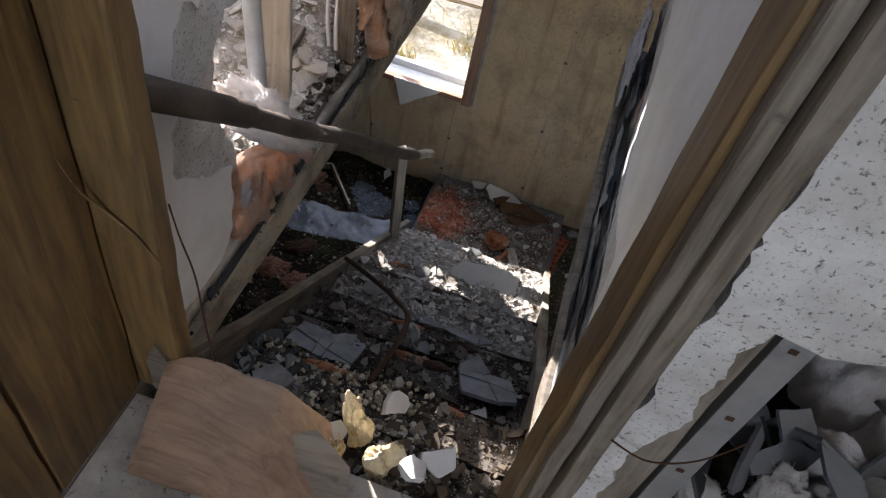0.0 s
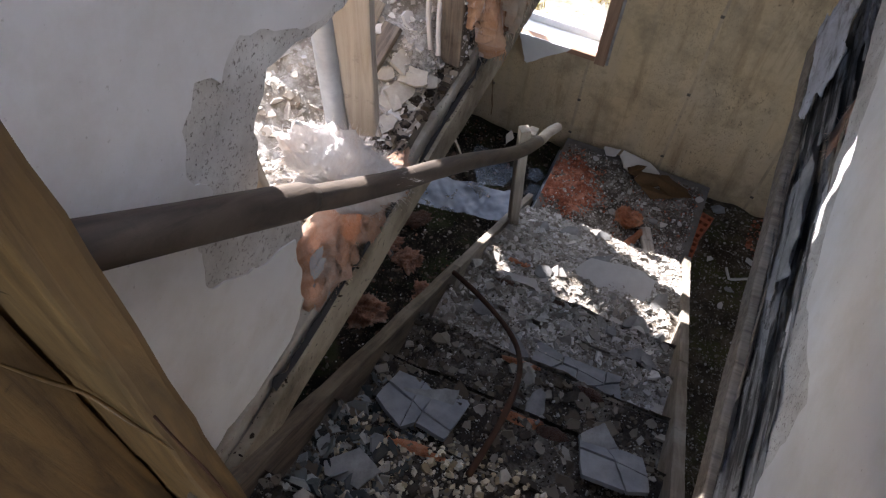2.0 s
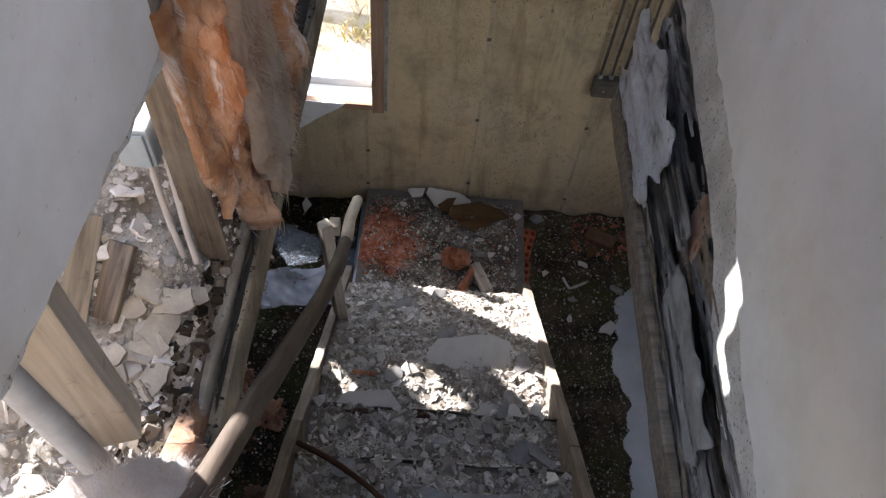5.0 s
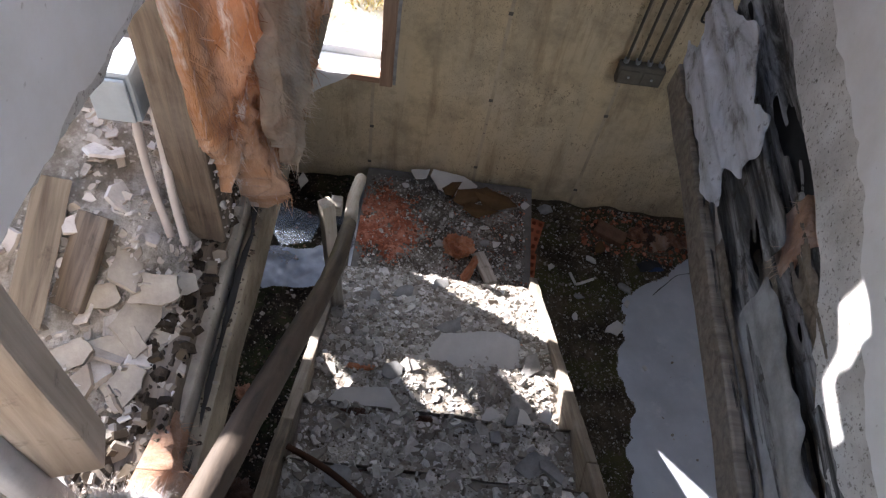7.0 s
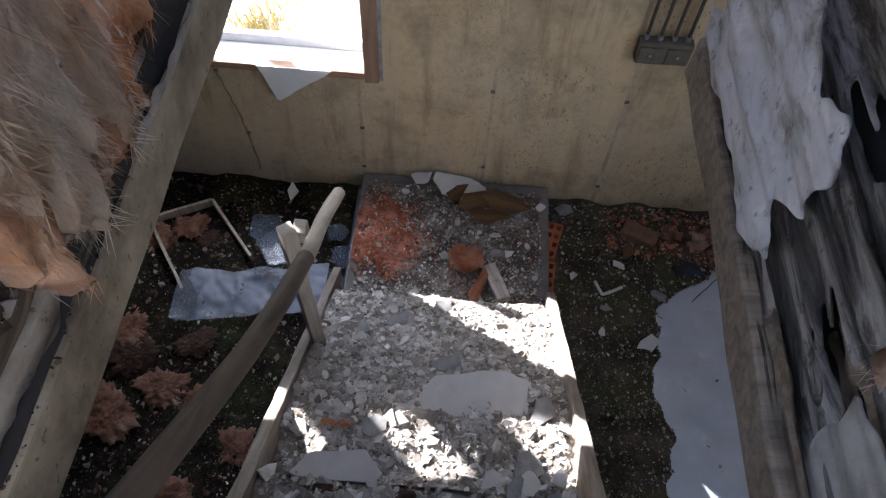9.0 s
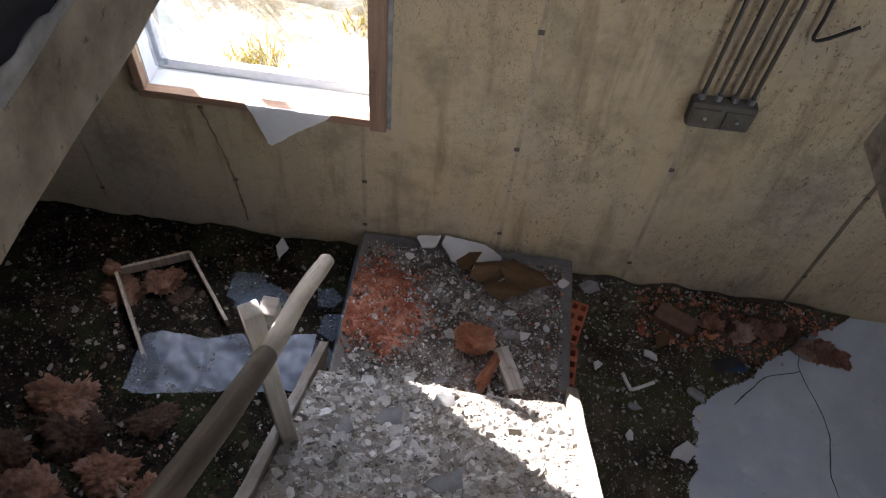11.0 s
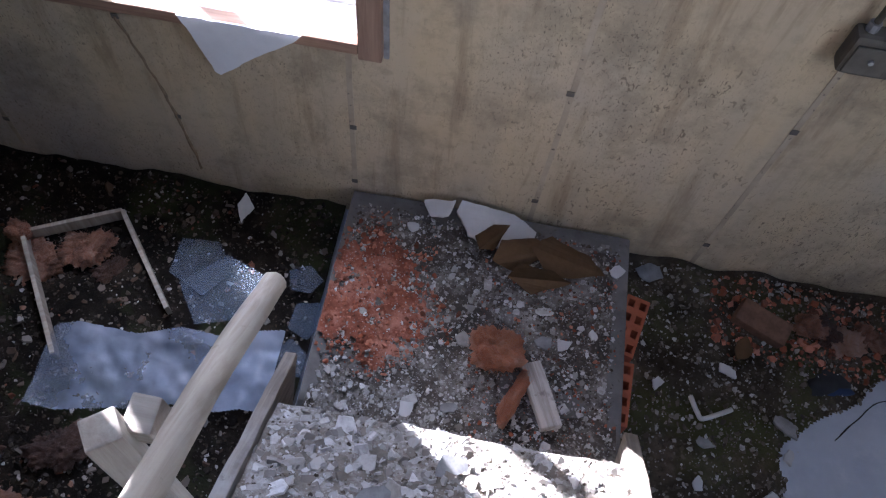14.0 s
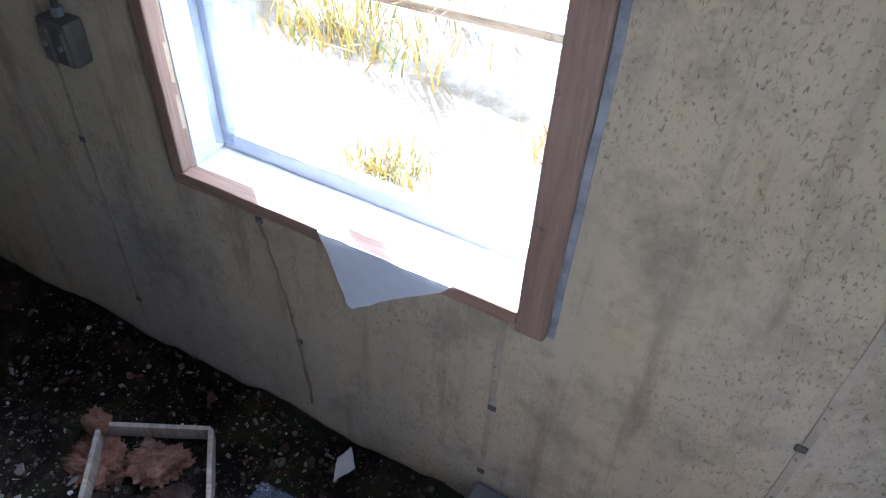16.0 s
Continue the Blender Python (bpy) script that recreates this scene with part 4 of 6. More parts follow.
for k in range(STEPS):
    y, z = NOSE - GO * k, STEP0 + RISE * k
    a, b = side_x(y)
    part("tread", box((a, max(0.862, y - GO - 0.02), z - 0.04), (b, y, z), 0.006, 8, 0.003, k), M["step_wood"], stair)
    part("riser", box((a, y - 0.035, z - RISE), (b, y - 0.020, z - 0.042), 0.002, 4, 0.002, k + 3), M["step_wood"], stair)


def stair_z(x, y):
    """The rubble's surface on the stair: each step half buried."""
    k = (NOSE - y) / GO
    n = math.floor(k)
    f = k - n
    wave = 0.020 * noise.noise(Vector((x * 6, y * 6, 1))) + 0.014 * noise.noise(Vector((x * 19, y * 19, 4)))
    low = min(1.0, max(0.0, (3.6 - k) / 1.0))            # the lowest steps are buried into one slope
    bury = (0.62 + 0.35 * noise.noise(Vector((x * 2.3, n * 1.7, 8)))) * (1 - low) + 0.98 * low
    slump = max(0.0, f - 0.30 * (1 - low)) ** (2.0 - low) * (1.35 - 0.35 * low)
    return STEP0 + RISE * n + 0.008 + max(0.0, wave + 0.016) + RISE * bury * min(slump, 1.0)


# from the seventh step up, dust and chips are darker and browner
for k in range(10):
    y1, y0 = NOSE - GO * k - 0.001, max(0.86, NOSE - GO * (k + 1) - 0.001)
    a, b = side_x(y1)
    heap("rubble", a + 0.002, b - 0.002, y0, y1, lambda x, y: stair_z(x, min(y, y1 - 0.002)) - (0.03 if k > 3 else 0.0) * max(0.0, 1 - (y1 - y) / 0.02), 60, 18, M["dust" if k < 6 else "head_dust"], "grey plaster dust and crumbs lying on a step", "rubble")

    def on_step(rng, y0=y0, y1=y1, a=a, b=b):
        x, y = rng.uniform(a + 0.01, b - 0.01), rng.uniform(y0, y1 - 0.004)
        return x, y, stair_z(x, y)

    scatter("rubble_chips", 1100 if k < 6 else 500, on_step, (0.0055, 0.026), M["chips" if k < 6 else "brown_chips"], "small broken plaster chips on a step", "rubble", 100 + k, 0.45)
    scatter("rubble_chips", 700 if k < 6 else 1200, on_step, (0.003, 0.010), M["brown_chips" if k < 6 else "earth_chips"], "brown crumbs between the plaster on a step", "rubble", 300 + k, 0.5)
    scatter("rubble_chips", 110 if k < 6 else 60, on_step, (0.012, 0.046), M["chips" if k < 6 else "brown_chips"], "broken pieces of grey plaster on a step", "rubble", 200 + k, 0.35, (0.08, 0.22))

scatter("dark_splinters", 260, lambda r: (lambda x, y: (x, y, stair_z(x, y) + 0.004))(0.055 + 0.20 * r.random() ** 1.6, r.uniform(1.02, 1.42)), (0.010, 0.045), M["slate_chips"], "dark broken tiles and glass at the head of the stair", "rubble", 91, 0.5, (0.06, 0.2))
M["whitewash"] = wood("flaking_whitewashed_wood", (0.52, 0.48, 0.43), (0.26, 0.22, 0.18), wear=0.85, worn=(0.70, 0.69, 0.67))
M["tan_chips"] = chips("tan_crumbs", (0.0, (0.22, 0.17, 0.10)), (0.5, (0.48, 0.40, 0.28)), (1.0, (0.66, 0.60, 0.48)))
scatter("pale_splinters", 520, lambda r: (lambda x, y: (x, y, stair_z(x, y) + 0.004))(r.uniform(0.10, 0.55), r.uniform(1.02, 1.35)), (0.006, 0.017), M["tan_chips"], "pale tan crumbs at the head of the stair", "rubble", 92, 0.5, (0.4, 0.8))

# large pieces of plasterboard on the steps
rng = random.Random(11)
for x, y, size, rz, label in ((0.55, 2.57, 0.18, 10, "pale slab of plaster lying on the stair"), (0.175, 2.285, 0.135, 8, "pale grey slab of plaster on the stair"), (0.47, 2.735, 0.075, 25, "grey plaster piece on the stair"), (0.745, 2.54, 0.085, 70, "grey plaster piece on the stair"), (0.27, 2.43, 0.05, 40, "grey plaster piece on the stair"), (0.16, 2.90, 0.05, 70, "grey plaster piece on the stair"), (0.60, 2.30, 0.04, 20, "pale plaster piece on the stair"), (0.645, 2.24, 0.045, 65, "grey plaster piece on the stair"), (0.70, 2.285, 0.05, 100, "pale plaster piece on the stair"), (0.77, 2.25, 0.045, 30, "grey plaster piece on the stair"), (0.79, 2.32, 0.035, 80, "pale plaster piece on the stair"), (0.60, 2.17, 0.035, 140, "grey plaster piece on the stair"),
                              (0.33, 1.84, 0.07, 120, "grey plaster piece on the stair"), (0.72, 2.10, 0.07, 30, "grey plaster piece on the stair"),
                              (0.22, 1.40, 0.10, 60, "grey plaster slab on the stair"), (0.62, 1.50, 0.06, 20, "grey plaster piece on the stair"),
                              (0.68, 1.30, 0.055, 75, "pale splinter of plaster on the stair"), (0.17, 1.95, 0.05, 5, "grey plaster piece on the stair"),
                              (0.70, 2.34, 0.06, 95, "grey plaster piece on the stair"), (0.76, 2.07, 0.06, 140, "grey plaster piece on the stair"),
                              (0.15, 1.12, 0.08, 25, "grey plaster piece on the stair"), (0.45, 1.60, 0.06, 85, "grey plaster piece on the stair"),
                              (0.28, 2.98, 0.06, 15, "grey plaster piece on the stair"), (0.44, 3.10, 0.045, 50, "grey plaster piece on the stair")):
    ring = ragged([(-0.8 * size, -0.30 * size), (-0.2 * size, -0.42 * size), (0.85 * size, -0.36 * size), (0.95 * size, 0.2 * size), (0.5 * size, 0.42 * size), (-0.6 * size, 0.40 * size), (-0.9 * size, 0.1 * size)], 0.009, 0.005, x * 9) if size > 0.15 else shard_outline(size, 960 + x * 31 + y * 7)
    tagged(part("plaster_piece", sheet(ring, 0.011, lambda u, v, w: (u, v, w)), M["plaster"] if "pale" in label else M["grey_paper"],
                m=pose(x, y, max(stair_z(x + dx, y + dy) for dx in (-0.03, 0, 0.03) for dy in (-0.02, 0, 0.02)) + 0.004, rng.uniform(4, 14), rng.uniform(-6, 6), rz)), label, "plaster piece", group="plaster on the stair")


tagged(part("wood_splinter", beam(0.13, 0.018, 0.010, 0.002, 0.002, 4.0), M["grey_wood"], m=along((0.715, 2.15, stair_z(0.715, 2.15) + 0.012), (0.725, 2.275, stair_z(0.725, 2.275) + 0.02))), "grey wood splinter lying among plaster on the stair", "splinter")


def cracked_slab(x, y, w, h, m, columns, label, seed):
    """A plaster slab lying broken in place, its pieces a little apart."""
    r = random.Random(seed)
    ob = thing("cracked_plaster_slab", label, "plaster slab", m, group="cracked slabs on the stair")
    grid = [[(-w / 2 + w * i / columns + (r.uniform(-0.42, 0.42) * w / columns if 0 < i < columns else r.uniform(-0.01, 0.01)), -h / 2 + h * j / 2 + r.uniform(-0.38, 0.38) * h / 2) for j in range(3)] for i in range(columns + 1)]
    for i in range(columns):
        for j in range(2):
            q = [grid[i][j], grid[i + 1][j], grid[i + 1][j + 1], grid[i][j + 1]]
            cx, cy = sum(p[0] for p in q) / 4, sum(p[1] for p in q) / 4
            q = ragged([(cx + (px - cx) * 0.95, cy + (py - cy) * 0.95) for px, py in q], 0.010, 0.0025, seed + i * 3 + j)
            lift = r.uniform(-0.004, 0.004)
            part("piece", sheet(q, 0.012, lambda u, v, t, lift=lift: (u, v, t + lift)), M["blue_plaster"], ob)
    return ob


cracked_slab(0, 0, 0.30, 0.14, pose(0.53, 1.84, stair_z(0.53, 1.84) + 0.022, -30, 3, 4), 4, "blue-grey plaster slab lying cracked on a step", 5)
cracked_slab(0, 0, 0.20, 0.16, pose(0.20, 1.38, stair_z(0.20, 1.38) + 0.022, -26, 0, -8), 3, "grey plaster slab lying cracked on a step", 8)
cracked_slab(0, 0, 0.16, 0.13, pose(0.68, 1.45, stair_z(0.68, 1.45) + 0.020, -28, 4, 10), 2, "grey plaster slab lying cracked on a step", 9)
for k in range(9):
    y = NOSE - GO * k
    a, b = side_x(y)
    r2 = random.Random(300 + k)
    for j in range(2):
        x = r2.uniform(a + 0.08, b - 0.08)
        tagged(part("mineral_wool", clump((r2.uniform(0.05, 0.14), 0.025, 0.022), 310 + 3 * k + j, 5, 2, 20), M["orange" if r2.random() < 0.6 else "brown_wool"], m=pose(x, y - 0.025, STEP0 + RISE * k + 0.008), smooth=True),
               "shred of rust-orange mineral wool on a step's edge", "insulation", group="wool on the stair")

tagged(part("rusty_rod", tube(curve_points([(0.04, 1.98, 1.62), (0.16, 1.92, 1.64), (0.30, 1.80, 1.72), (0.38, 1.62, 1.90), (0.40, 1.42, 2.05), (0.385, 1.22, 2.14)], 40), 0.008, 8, 0.15), M["rust"], smooth=True),
       "bent dark rusty rod lying on the stair", "rod")

# ---- handrail pole and its post ----
pole = thing("handrail_pole", "weathered round wooden pole used as a handrail", "handrail")
pole_line = curve_points([(0.047, 3.25, 1.108), (0.058, 3.0, 1.316), (0.080, 2.7, 1.568), (0.098, 2.3, 1.917), (0.087, 1.9, 2.290), (0.069, 1.5, 2.636), (0.056, 1.25, 2.862)], 34)
pole_line = [p + Vector((0.004 * noise.noise(p * 3), 0, 0.005 * noise.noise(p * 2))) for p in pole_line]
pole_wide = [0.0235 - 0.0025 * i / 33 for i in range(34)]
cut = next(i for i, p in enumerate(pole_line) if p.y < 2.72)
part("shaft", tube(pole_line[cut:], pole_wide[cut:], 16, 0.10), M["dark_wood"], pole, smooth=True)
part("bare_end", tube(pole_line[:cut + 1], [w - 0.0006 for w in pole_wide[:cut + 1]], 16, 0.08), M["pole_wood"], pole, "pale end worn to bare wood", smooth=True)
part("thick_end", tube([(0.058, 1.275, 2.842), (0.056, 1.25, 2.864), (0.038, 1.06, 3.028), (0.020, 0.90, 3.165)], [0.021, 0.027, 0.027, 0.028], 14, 0.08), M["dark_wood"], pole, "darker, thicker end of the pole", smooth=True)
post = thing("handrail_post", "pale square wooden post nailed to the stair", "post")
part("shaft", beam(0.66, 0.045, 0.045, 0.004, 0.002, 7.0), M["pine"], post, m=along((0.022, 2.825, 0.76), (-0.022, 2.885, 1.405)))
part("cleat", box((-0.012, 2.895, 1.33), (0.028, 2.945, 1.385), 0.004, 2, 0.002), M["pine"], post)

# ---- landing ----
landing = thing("landing", "grey board landing resting on hollow bricks", "landing")
part("board", box((0.0, 3.16, PLATFORM - 0.035), (0.905, FAR - 0.012, PLATFORM), 0.004, 14, 0.003), slab_concrete("grey_board", (0.20, 0.185, 0.17), (0.11, 0.10, 0.09)), landing)
for x in (0.04, 0.40):
    part("bearer", box((x, 3.22, FLOOR), (x + 0.09, FAR - 0.06, PLATFORM - 0.037), 0.004), M["step_wood"], landing)


def hollow_brick(name, m, label, columns=4, rows=2, length=0.20, width=0.105, height=0.072):
    """A perforated brick, holes bored through its long face."""
    bm = bmesh.new()
    ob = thing(name, label, "brick", m, group="bricks beside the landing")
    xs = [0.0]
    for c in range(columns):
        w = length / columns
        xs += [c * w + 0.24 * w, c * w + 0.76 * w]
    xs.append(length)
    zs = [0.0]
    for r in range(rows):
        h = height / rows
        zs += [r * h + 0.22 * h, r * h + 0.78 * h]
    zs.append(height)
    seen = {}

    def vert(i, j, y):
        if (i, j, y) not in seen:
            seen[i, j, y] = bm.verts.new((xs[i], y, zs[j]))
        return seen[i, j, y]

    for i in range(len(xs) - 1):
        for j in range(len(zs) - 1):
            hole = i % 2 == 1 and j % 2 == 1
            for y in (0.0, width):
                if not hole:
                    bm.faces.new((vert(i, j, y), vert(i + 1, j, y), vert(i + 1, j + 1, y), vert(i, j + 1, y)))
            for d, a, b in (((-1, 0), (i, j), (i, j + 1)), ((1, 0), (i + 1, j), (i + 1, j + 1)), ((0, -1), (i, j), (i + 1, j)), ((0, 1), (i, j + 1), (i + 1, j + 1))):
                ni, nj = i + d[0], j + d[1]
                out = not (0 <= ni < len(xs) - 1 and 0 <= nj < len(zs) - 1)
                if (hole and not out) or (not hole and out):
                    bm.faces.new((vert(*a, 0.0), vert(*b, 0.0), vert(*b, width), vert(*a, width)))
    part("shell", bm, M["brick"], ob)
    return ob


hollow_brick("hollow_brick", pose(0.932, 3.585, FLOOR + 0.034, 0, 0, 76) @ pose(0, 0, 0.105, -90, 0, 0), "orange perforated brick lying beside the landing", 4, 2)
hollow_brick("hollow_brick", pose(0.925, 3.375, FLOOR + 0.030, 0, 0, 86) @ pose(0, 0, 0.105, -90, 0, 0), "orange perforated brick lying beside the landing", 4, 2, 0.195)


def landing_z(x, y):
    near = max(0.0, (3.42 - y) / 0.3)
    return PLATFORM + 0.004 + 0.012 * max(0.0, noise.noise(Vector((x * 7, y * 7, 2))) + 0.4) + 0.09 * near ** 1.6


heap("rubble", 0.02, 0.89, 3.17, 3.95, lambda x, y: landing_z(x, y) - (0.02 if min(x - 0.02, 0.89 - x, 3.95 - y) < 0.03 else 0) - 0.012 * (noise.noise(Vector((x * 4, y * 4, 5))) < -0.25), 70, 60, dust("brown_landing_dust", (0.115, 0.097, 0.08), (0.36, 0.33, 0.295)), "grey plaster dust on the landing", "rubble")
scatter("rubble_chips", 5200, lambda r: (lambda x, y: (x, y, landing_z(x, y)))(r.uniform(0.03, 0.87), 3.2 + 0.74 * r.random() ** 1.2), (0.0022, 0.013), M["chips"], "small broken plaster chips on the landing", "rubble", 41, 0.45)
scatter("rubble_chips", 2600, lambda r: (lambda x, y: (x, y, landing_z(x, y)))(r.uniform(0.03, 0.87), 3.2 + 0.74 * r.random()), (0.003, 0.010), M["brown_chips"], "brown crumbs on the landing", "rubble", 45, 0.5)
scatter("rubble_chips", 320, lambda r: (lambda x, y: (x, y, landing_z(x, y)))(r.uniform(0.05, 0.85), 3.2 + 0.6 * r.random() ** 1.6), (0.007, 0.020), M["chips"], "plaster crumbs on the landing", "rubble", 46, 0.4)
scatter("rubble_chips", 60, lambda r: (lambda x, y: (x, y, landing_z(x, y)))(r.uniform(0.05, 0.85), r.uniform(3.2, 3.75)), (0.015, 0.04), M["chips"], "broken plaster pieces on the landing", "rubble", 42, 0.3, (0.08, 0.2))


def on_felt(x, y):
    return (x - 0.13) ** 2 / 0.045 + (y - 3.63) ** 2 / 0.06 + 0.9 * noise.noise(Vector((x * 7, y * 7, 3.3))) + 0.5 * noise.noise(Vector((x * 23, y * 23, 9)))


heap("felt_scrap", 0.005, 0.42, 3.34, 3.92, lambda x, y: landing_z(x, y) + 0.004 + 0.010 * noise.noise(Vector((x * 34, y * 34, 0))) if on_felt(x, y) + 0.7 * noise.noise(Vector((x * 60, y * 60, 2))) < 0.75 else None, 130, 180, M["rug"], "patch of rust-orange mineral wool trodden into the landing", "insulation", kind="stuff")
scatter("felt_crumbs", 1500, lambda r: (lambda x, y: (x, y, landing_z(x, y) + 0.006) if on_felt(x, y) < 1.1 + 0.5 * r.random() else None)(r.uniform(0.01, 0.45), r.uniform(3.32, 3.93)), (0.003, 0.013), M["orange_crumbs"], "crumbs of rust-orange mineral wool on the landing", "insulation", 43, 0.6, (0.3, 0.8))
scatter("felt_crumbs", 500, lambda r: (lambda x, y: (x, y, landing_z(x, y) + 0.006))(r.uniform(0.45, 0.88), r.uniform(3.25, 3.93)), (0.002, 0.010), M["orange_crumbs"], "brown crumbs of mineral wool on the landing", "insulation", 44, 0.6, (0.3, 0.8))
tagged(part("mineral_wool", clump((0.10, 0.085, 0.075), 21, 12, 5, 900, 1.9), M["orange"], m=pose(0.525, 3.515, PLATFORM + 0.012), smooth=True), "bright orange tuft of mineral wool on the landing", "insulation")
tagged(part("mineral_wool", clump((0.032, 0.11, 0.028), 22, 8, 4, 200, 1.6), M["orange"], m=pose(0.585, 3.385, PLATFORM + 0.03, 0, 0, -20), smooth=True), "orange shred of mineral wool beside a wood offcut", "insulation")
tagged(part("wood_offcut", beam(0.20, 0.06, 0.03, 0.004, 0.003, 2.0), M["whitewash"], m=pose(0.70, 3.31, PLATFORM + 0.055, 0, 8, 112)), "whitewashed wood offcut lying on the landing", "wood offcut")
_s = ragged([(0.10, 0.08), (0.27, 0.075), (0.35, 0.03), (0.34, -0.05), (0.27, -0.05), (0.14, -0.03), (0.09, 0.04)], 0.014, 0.006, 2.0)
tagged(part("plaster_sheet", sheet(_s, 0.010, lambda u, v, w: (u, v, w + 0.25 * (u - 0.2) ** 2)), M["plaster"], m=pose(0.25, 3.905, PLATFORM + 0.045, 12, 6, 0)), "pale broken plaster sheet leaning against the wall", "plaster sheet", group="plaster sheets by the wall")
_s = ragged([(0.0, 0.06), (0.10, 0.075), (0.085, 0.02), (0.03, 0.01)], 0.014, 0.006, 5.0)
tagged(part("plaster_sheet", sheet(_s, 0.010, lambda u, v, w: (u, v, w)), M["plaster"], m=pose(0.235, 3.905, PLATFORM + 0.035, 10, -4, 0)), "pale broken plaster sheet leaning against the wall", "plaster sheet", group="plaster sheets by the wall")
for k, (x, y, s, rz, rx) in enumerate(((0.56, 3.84, 0.10, 20, 12), (0.70, 3.84, 0.12, -15, 8), (0.46, 3.88, 0.07, 50, 20), (0.62, 3.76, 0.10, 5, 6))):
    ring = ragged([(s, 0), (0.5 * s, 0.45 * s), (-0.6 * s, 0.5 * s), (-s, -0.1 * s), (-0.2 * s, -0.5 * s)], 0.02, 0.006, k)
    tagged(part("cardboard_scrap", sheet(ring, 0.003, lambda u, v, w: (u, v, w + 0.25 * u * u / s + 0.012 * math.sin(40 * v + k))), M["card"], m=pose(x, y, PLATFORM + 0.03, rx, 5, rz)), "damp brown cardboard scrap on the landing", "cardboard", group="cardboard on the landing")
for k, (x, y, s, mat) in enumerate(((0.66, 3.57, 0.04, "grey_paper"), (0.87, 3.85, 0.03, "plaster"), (0.30, 3.30, 0.03, "plaster"), (0.80, 3.62, 0.022, "plaster"), (0.22, 3.88, 0.025, "plaster"), (0.42, 3.32, 0.03, "grey_paper"))):
    ring = shard_outline(s * 1.1, 900 + k)
    tagged(part("plaster_piece", sheet(ring, 0.007, lambda u, v, w: (u, v, w)), M[mat], m=pose(x, y, landing_z(x, y) + 0.006, 6, -4, 40 * k)), "flat piece of plaster on the landing", "plaster piece", group="plaster on the landing")

# ---- debris on the basement floor ----


def right_mound(x, y):
    edge = 1.42 + 0.10 * noise.noise(Vector((y * 3.1, 1, 0))) + 0.06 * noise.noise(Vector((y * 9, 4, 0))) + max(0.0, (y - 3.45) * 1.3)
    d = edge - x
    if d < -0.01:
        return None
    return FLOOR + 0.003 + min(0.045, 0.16 * max(d, 0.0)) * (0.8 + 0.7 * noise.noise(Vector((x * 7, y * 7, 6)))) + 0.05 * max(0.0, y - 3.6)


def left_mound(x, y):
    return FLOOR + 0.014 + 0.03 * (0.5 + noise.noise(Vector((x * 4, y * 4, 2)))) + 0.012 * noise.noise(Vector((x * 15, y * 15, 5)))


heap("debris_ground", 0.895, 2.2, 0.6, FAR - 0.005, right_mound, 230, 420, M["mud"], "dark dirt and moss with crumbs on the concrete floor", "debris")
# Left of the stair, dirt and rubble carry the shade in their near-black colours.
heap("debris_ground", -3.0, -0.03, 0.4, FAR - 0.005, left_mound, 130, 150, M["soil"], "near-black dirt covering the floor, shade in its colour", "debris")
scatter("debris_chips", 6500, lambda r: (lambda x, y: (x, y, right_mound(x, y)) if right_mound(x, y) else None)(r.uniform(0.9, 2.1), r.uniform(1.2, FAR - 0.02)), (0.003, 0.017), M["brown_chips"], "small rubble on the dirt beside the stair", "rubble", 51, 0.5)
scatter("debris_chips", 1700, lambda r: (lambda x, y: (x, y, right_mound(x, y)) if right_mound(x, y) else None)(r.uniform(0.9, 2.1), r.uniform(1.2, FAR - 0.02)), (0.0025, 0.013), M["chips"], "pale plaster crumbs on the dirt beside the stair", "rubble", 52, 0.4)
scatter("debris_chips", 6500, lambda r: (lambda x, y: (x, y, left_mound(x, y)))(r.uniform(-2.0, -0.04), r.uniform(1.4, FAR - 0.02)), (0.005, 0.026), M["dark_chips"], "dark rubble covering the floor, shade in its colour", "rubble", 53, 0.5)
scatter("debris_chips", 700, lambda r: (lambda x, y: (x, y, left_mound(x, y)))(r.uniform(-1.6, -0.04), r.uniform(1.8, FAR - 0.02)), (0.003, 0.012), M["chips"], "pale crumbs among dark rubble", "rubble", 54, 0.4)
scatter("debris_chips", 9000, lambda r: (lambda x, y: (x, y, right_mound(x, y)) if right_mound(x, y) else None)(r.uniform(0.9, 2.1), r.uniform(2.2, FAR - 0.02)), (0.003, 0.014), M["brown_chips"], "brown crumbs on the dirt beside the stair", "rubble", 56, 0.5)
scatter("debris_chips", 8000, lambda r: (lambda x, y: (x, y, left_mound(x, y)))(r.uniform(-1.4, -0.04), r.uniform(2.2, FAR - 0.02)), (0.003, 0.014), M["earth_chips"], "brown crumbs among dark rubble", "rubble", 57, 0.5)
scatter("wool_crumbs", 420, lambda r: (lambda x, y: (x, y, left_mound(x, y)) if noise.noise(Vector((x * 4, y * 4, 8))) > 0.05 else None)(r.uniform(-1.2, -0.04), r.uniform(2.4, FAR - 0.04)), (0.005, 0.018), chips("damp_wool_crumbs", (0.0, (0.05, 0.022, 0.013)), (0.6, (0.20, 0.075, 0.04)), (1.0, (0.42, 0.22, 0.14))), "rusty crumbs of mineral wool on the dirt", "insulation", 58, 0.6, (0.4, 0.8))
scatter("wool_crumbs", 700, lambda r: (lambda x, y: (x, y, right_mound(x, y)) if right_mound(x, y) else None)(r.uniform(1.2, 2.1), FAR - 0.03 - 0.28 * r.random()), (0.006, 0.022), M["orange_crumbs"], "rusty crumbs of mineral wool along the wall", "insulation", 59, 0.6, (0.4, 0.8))
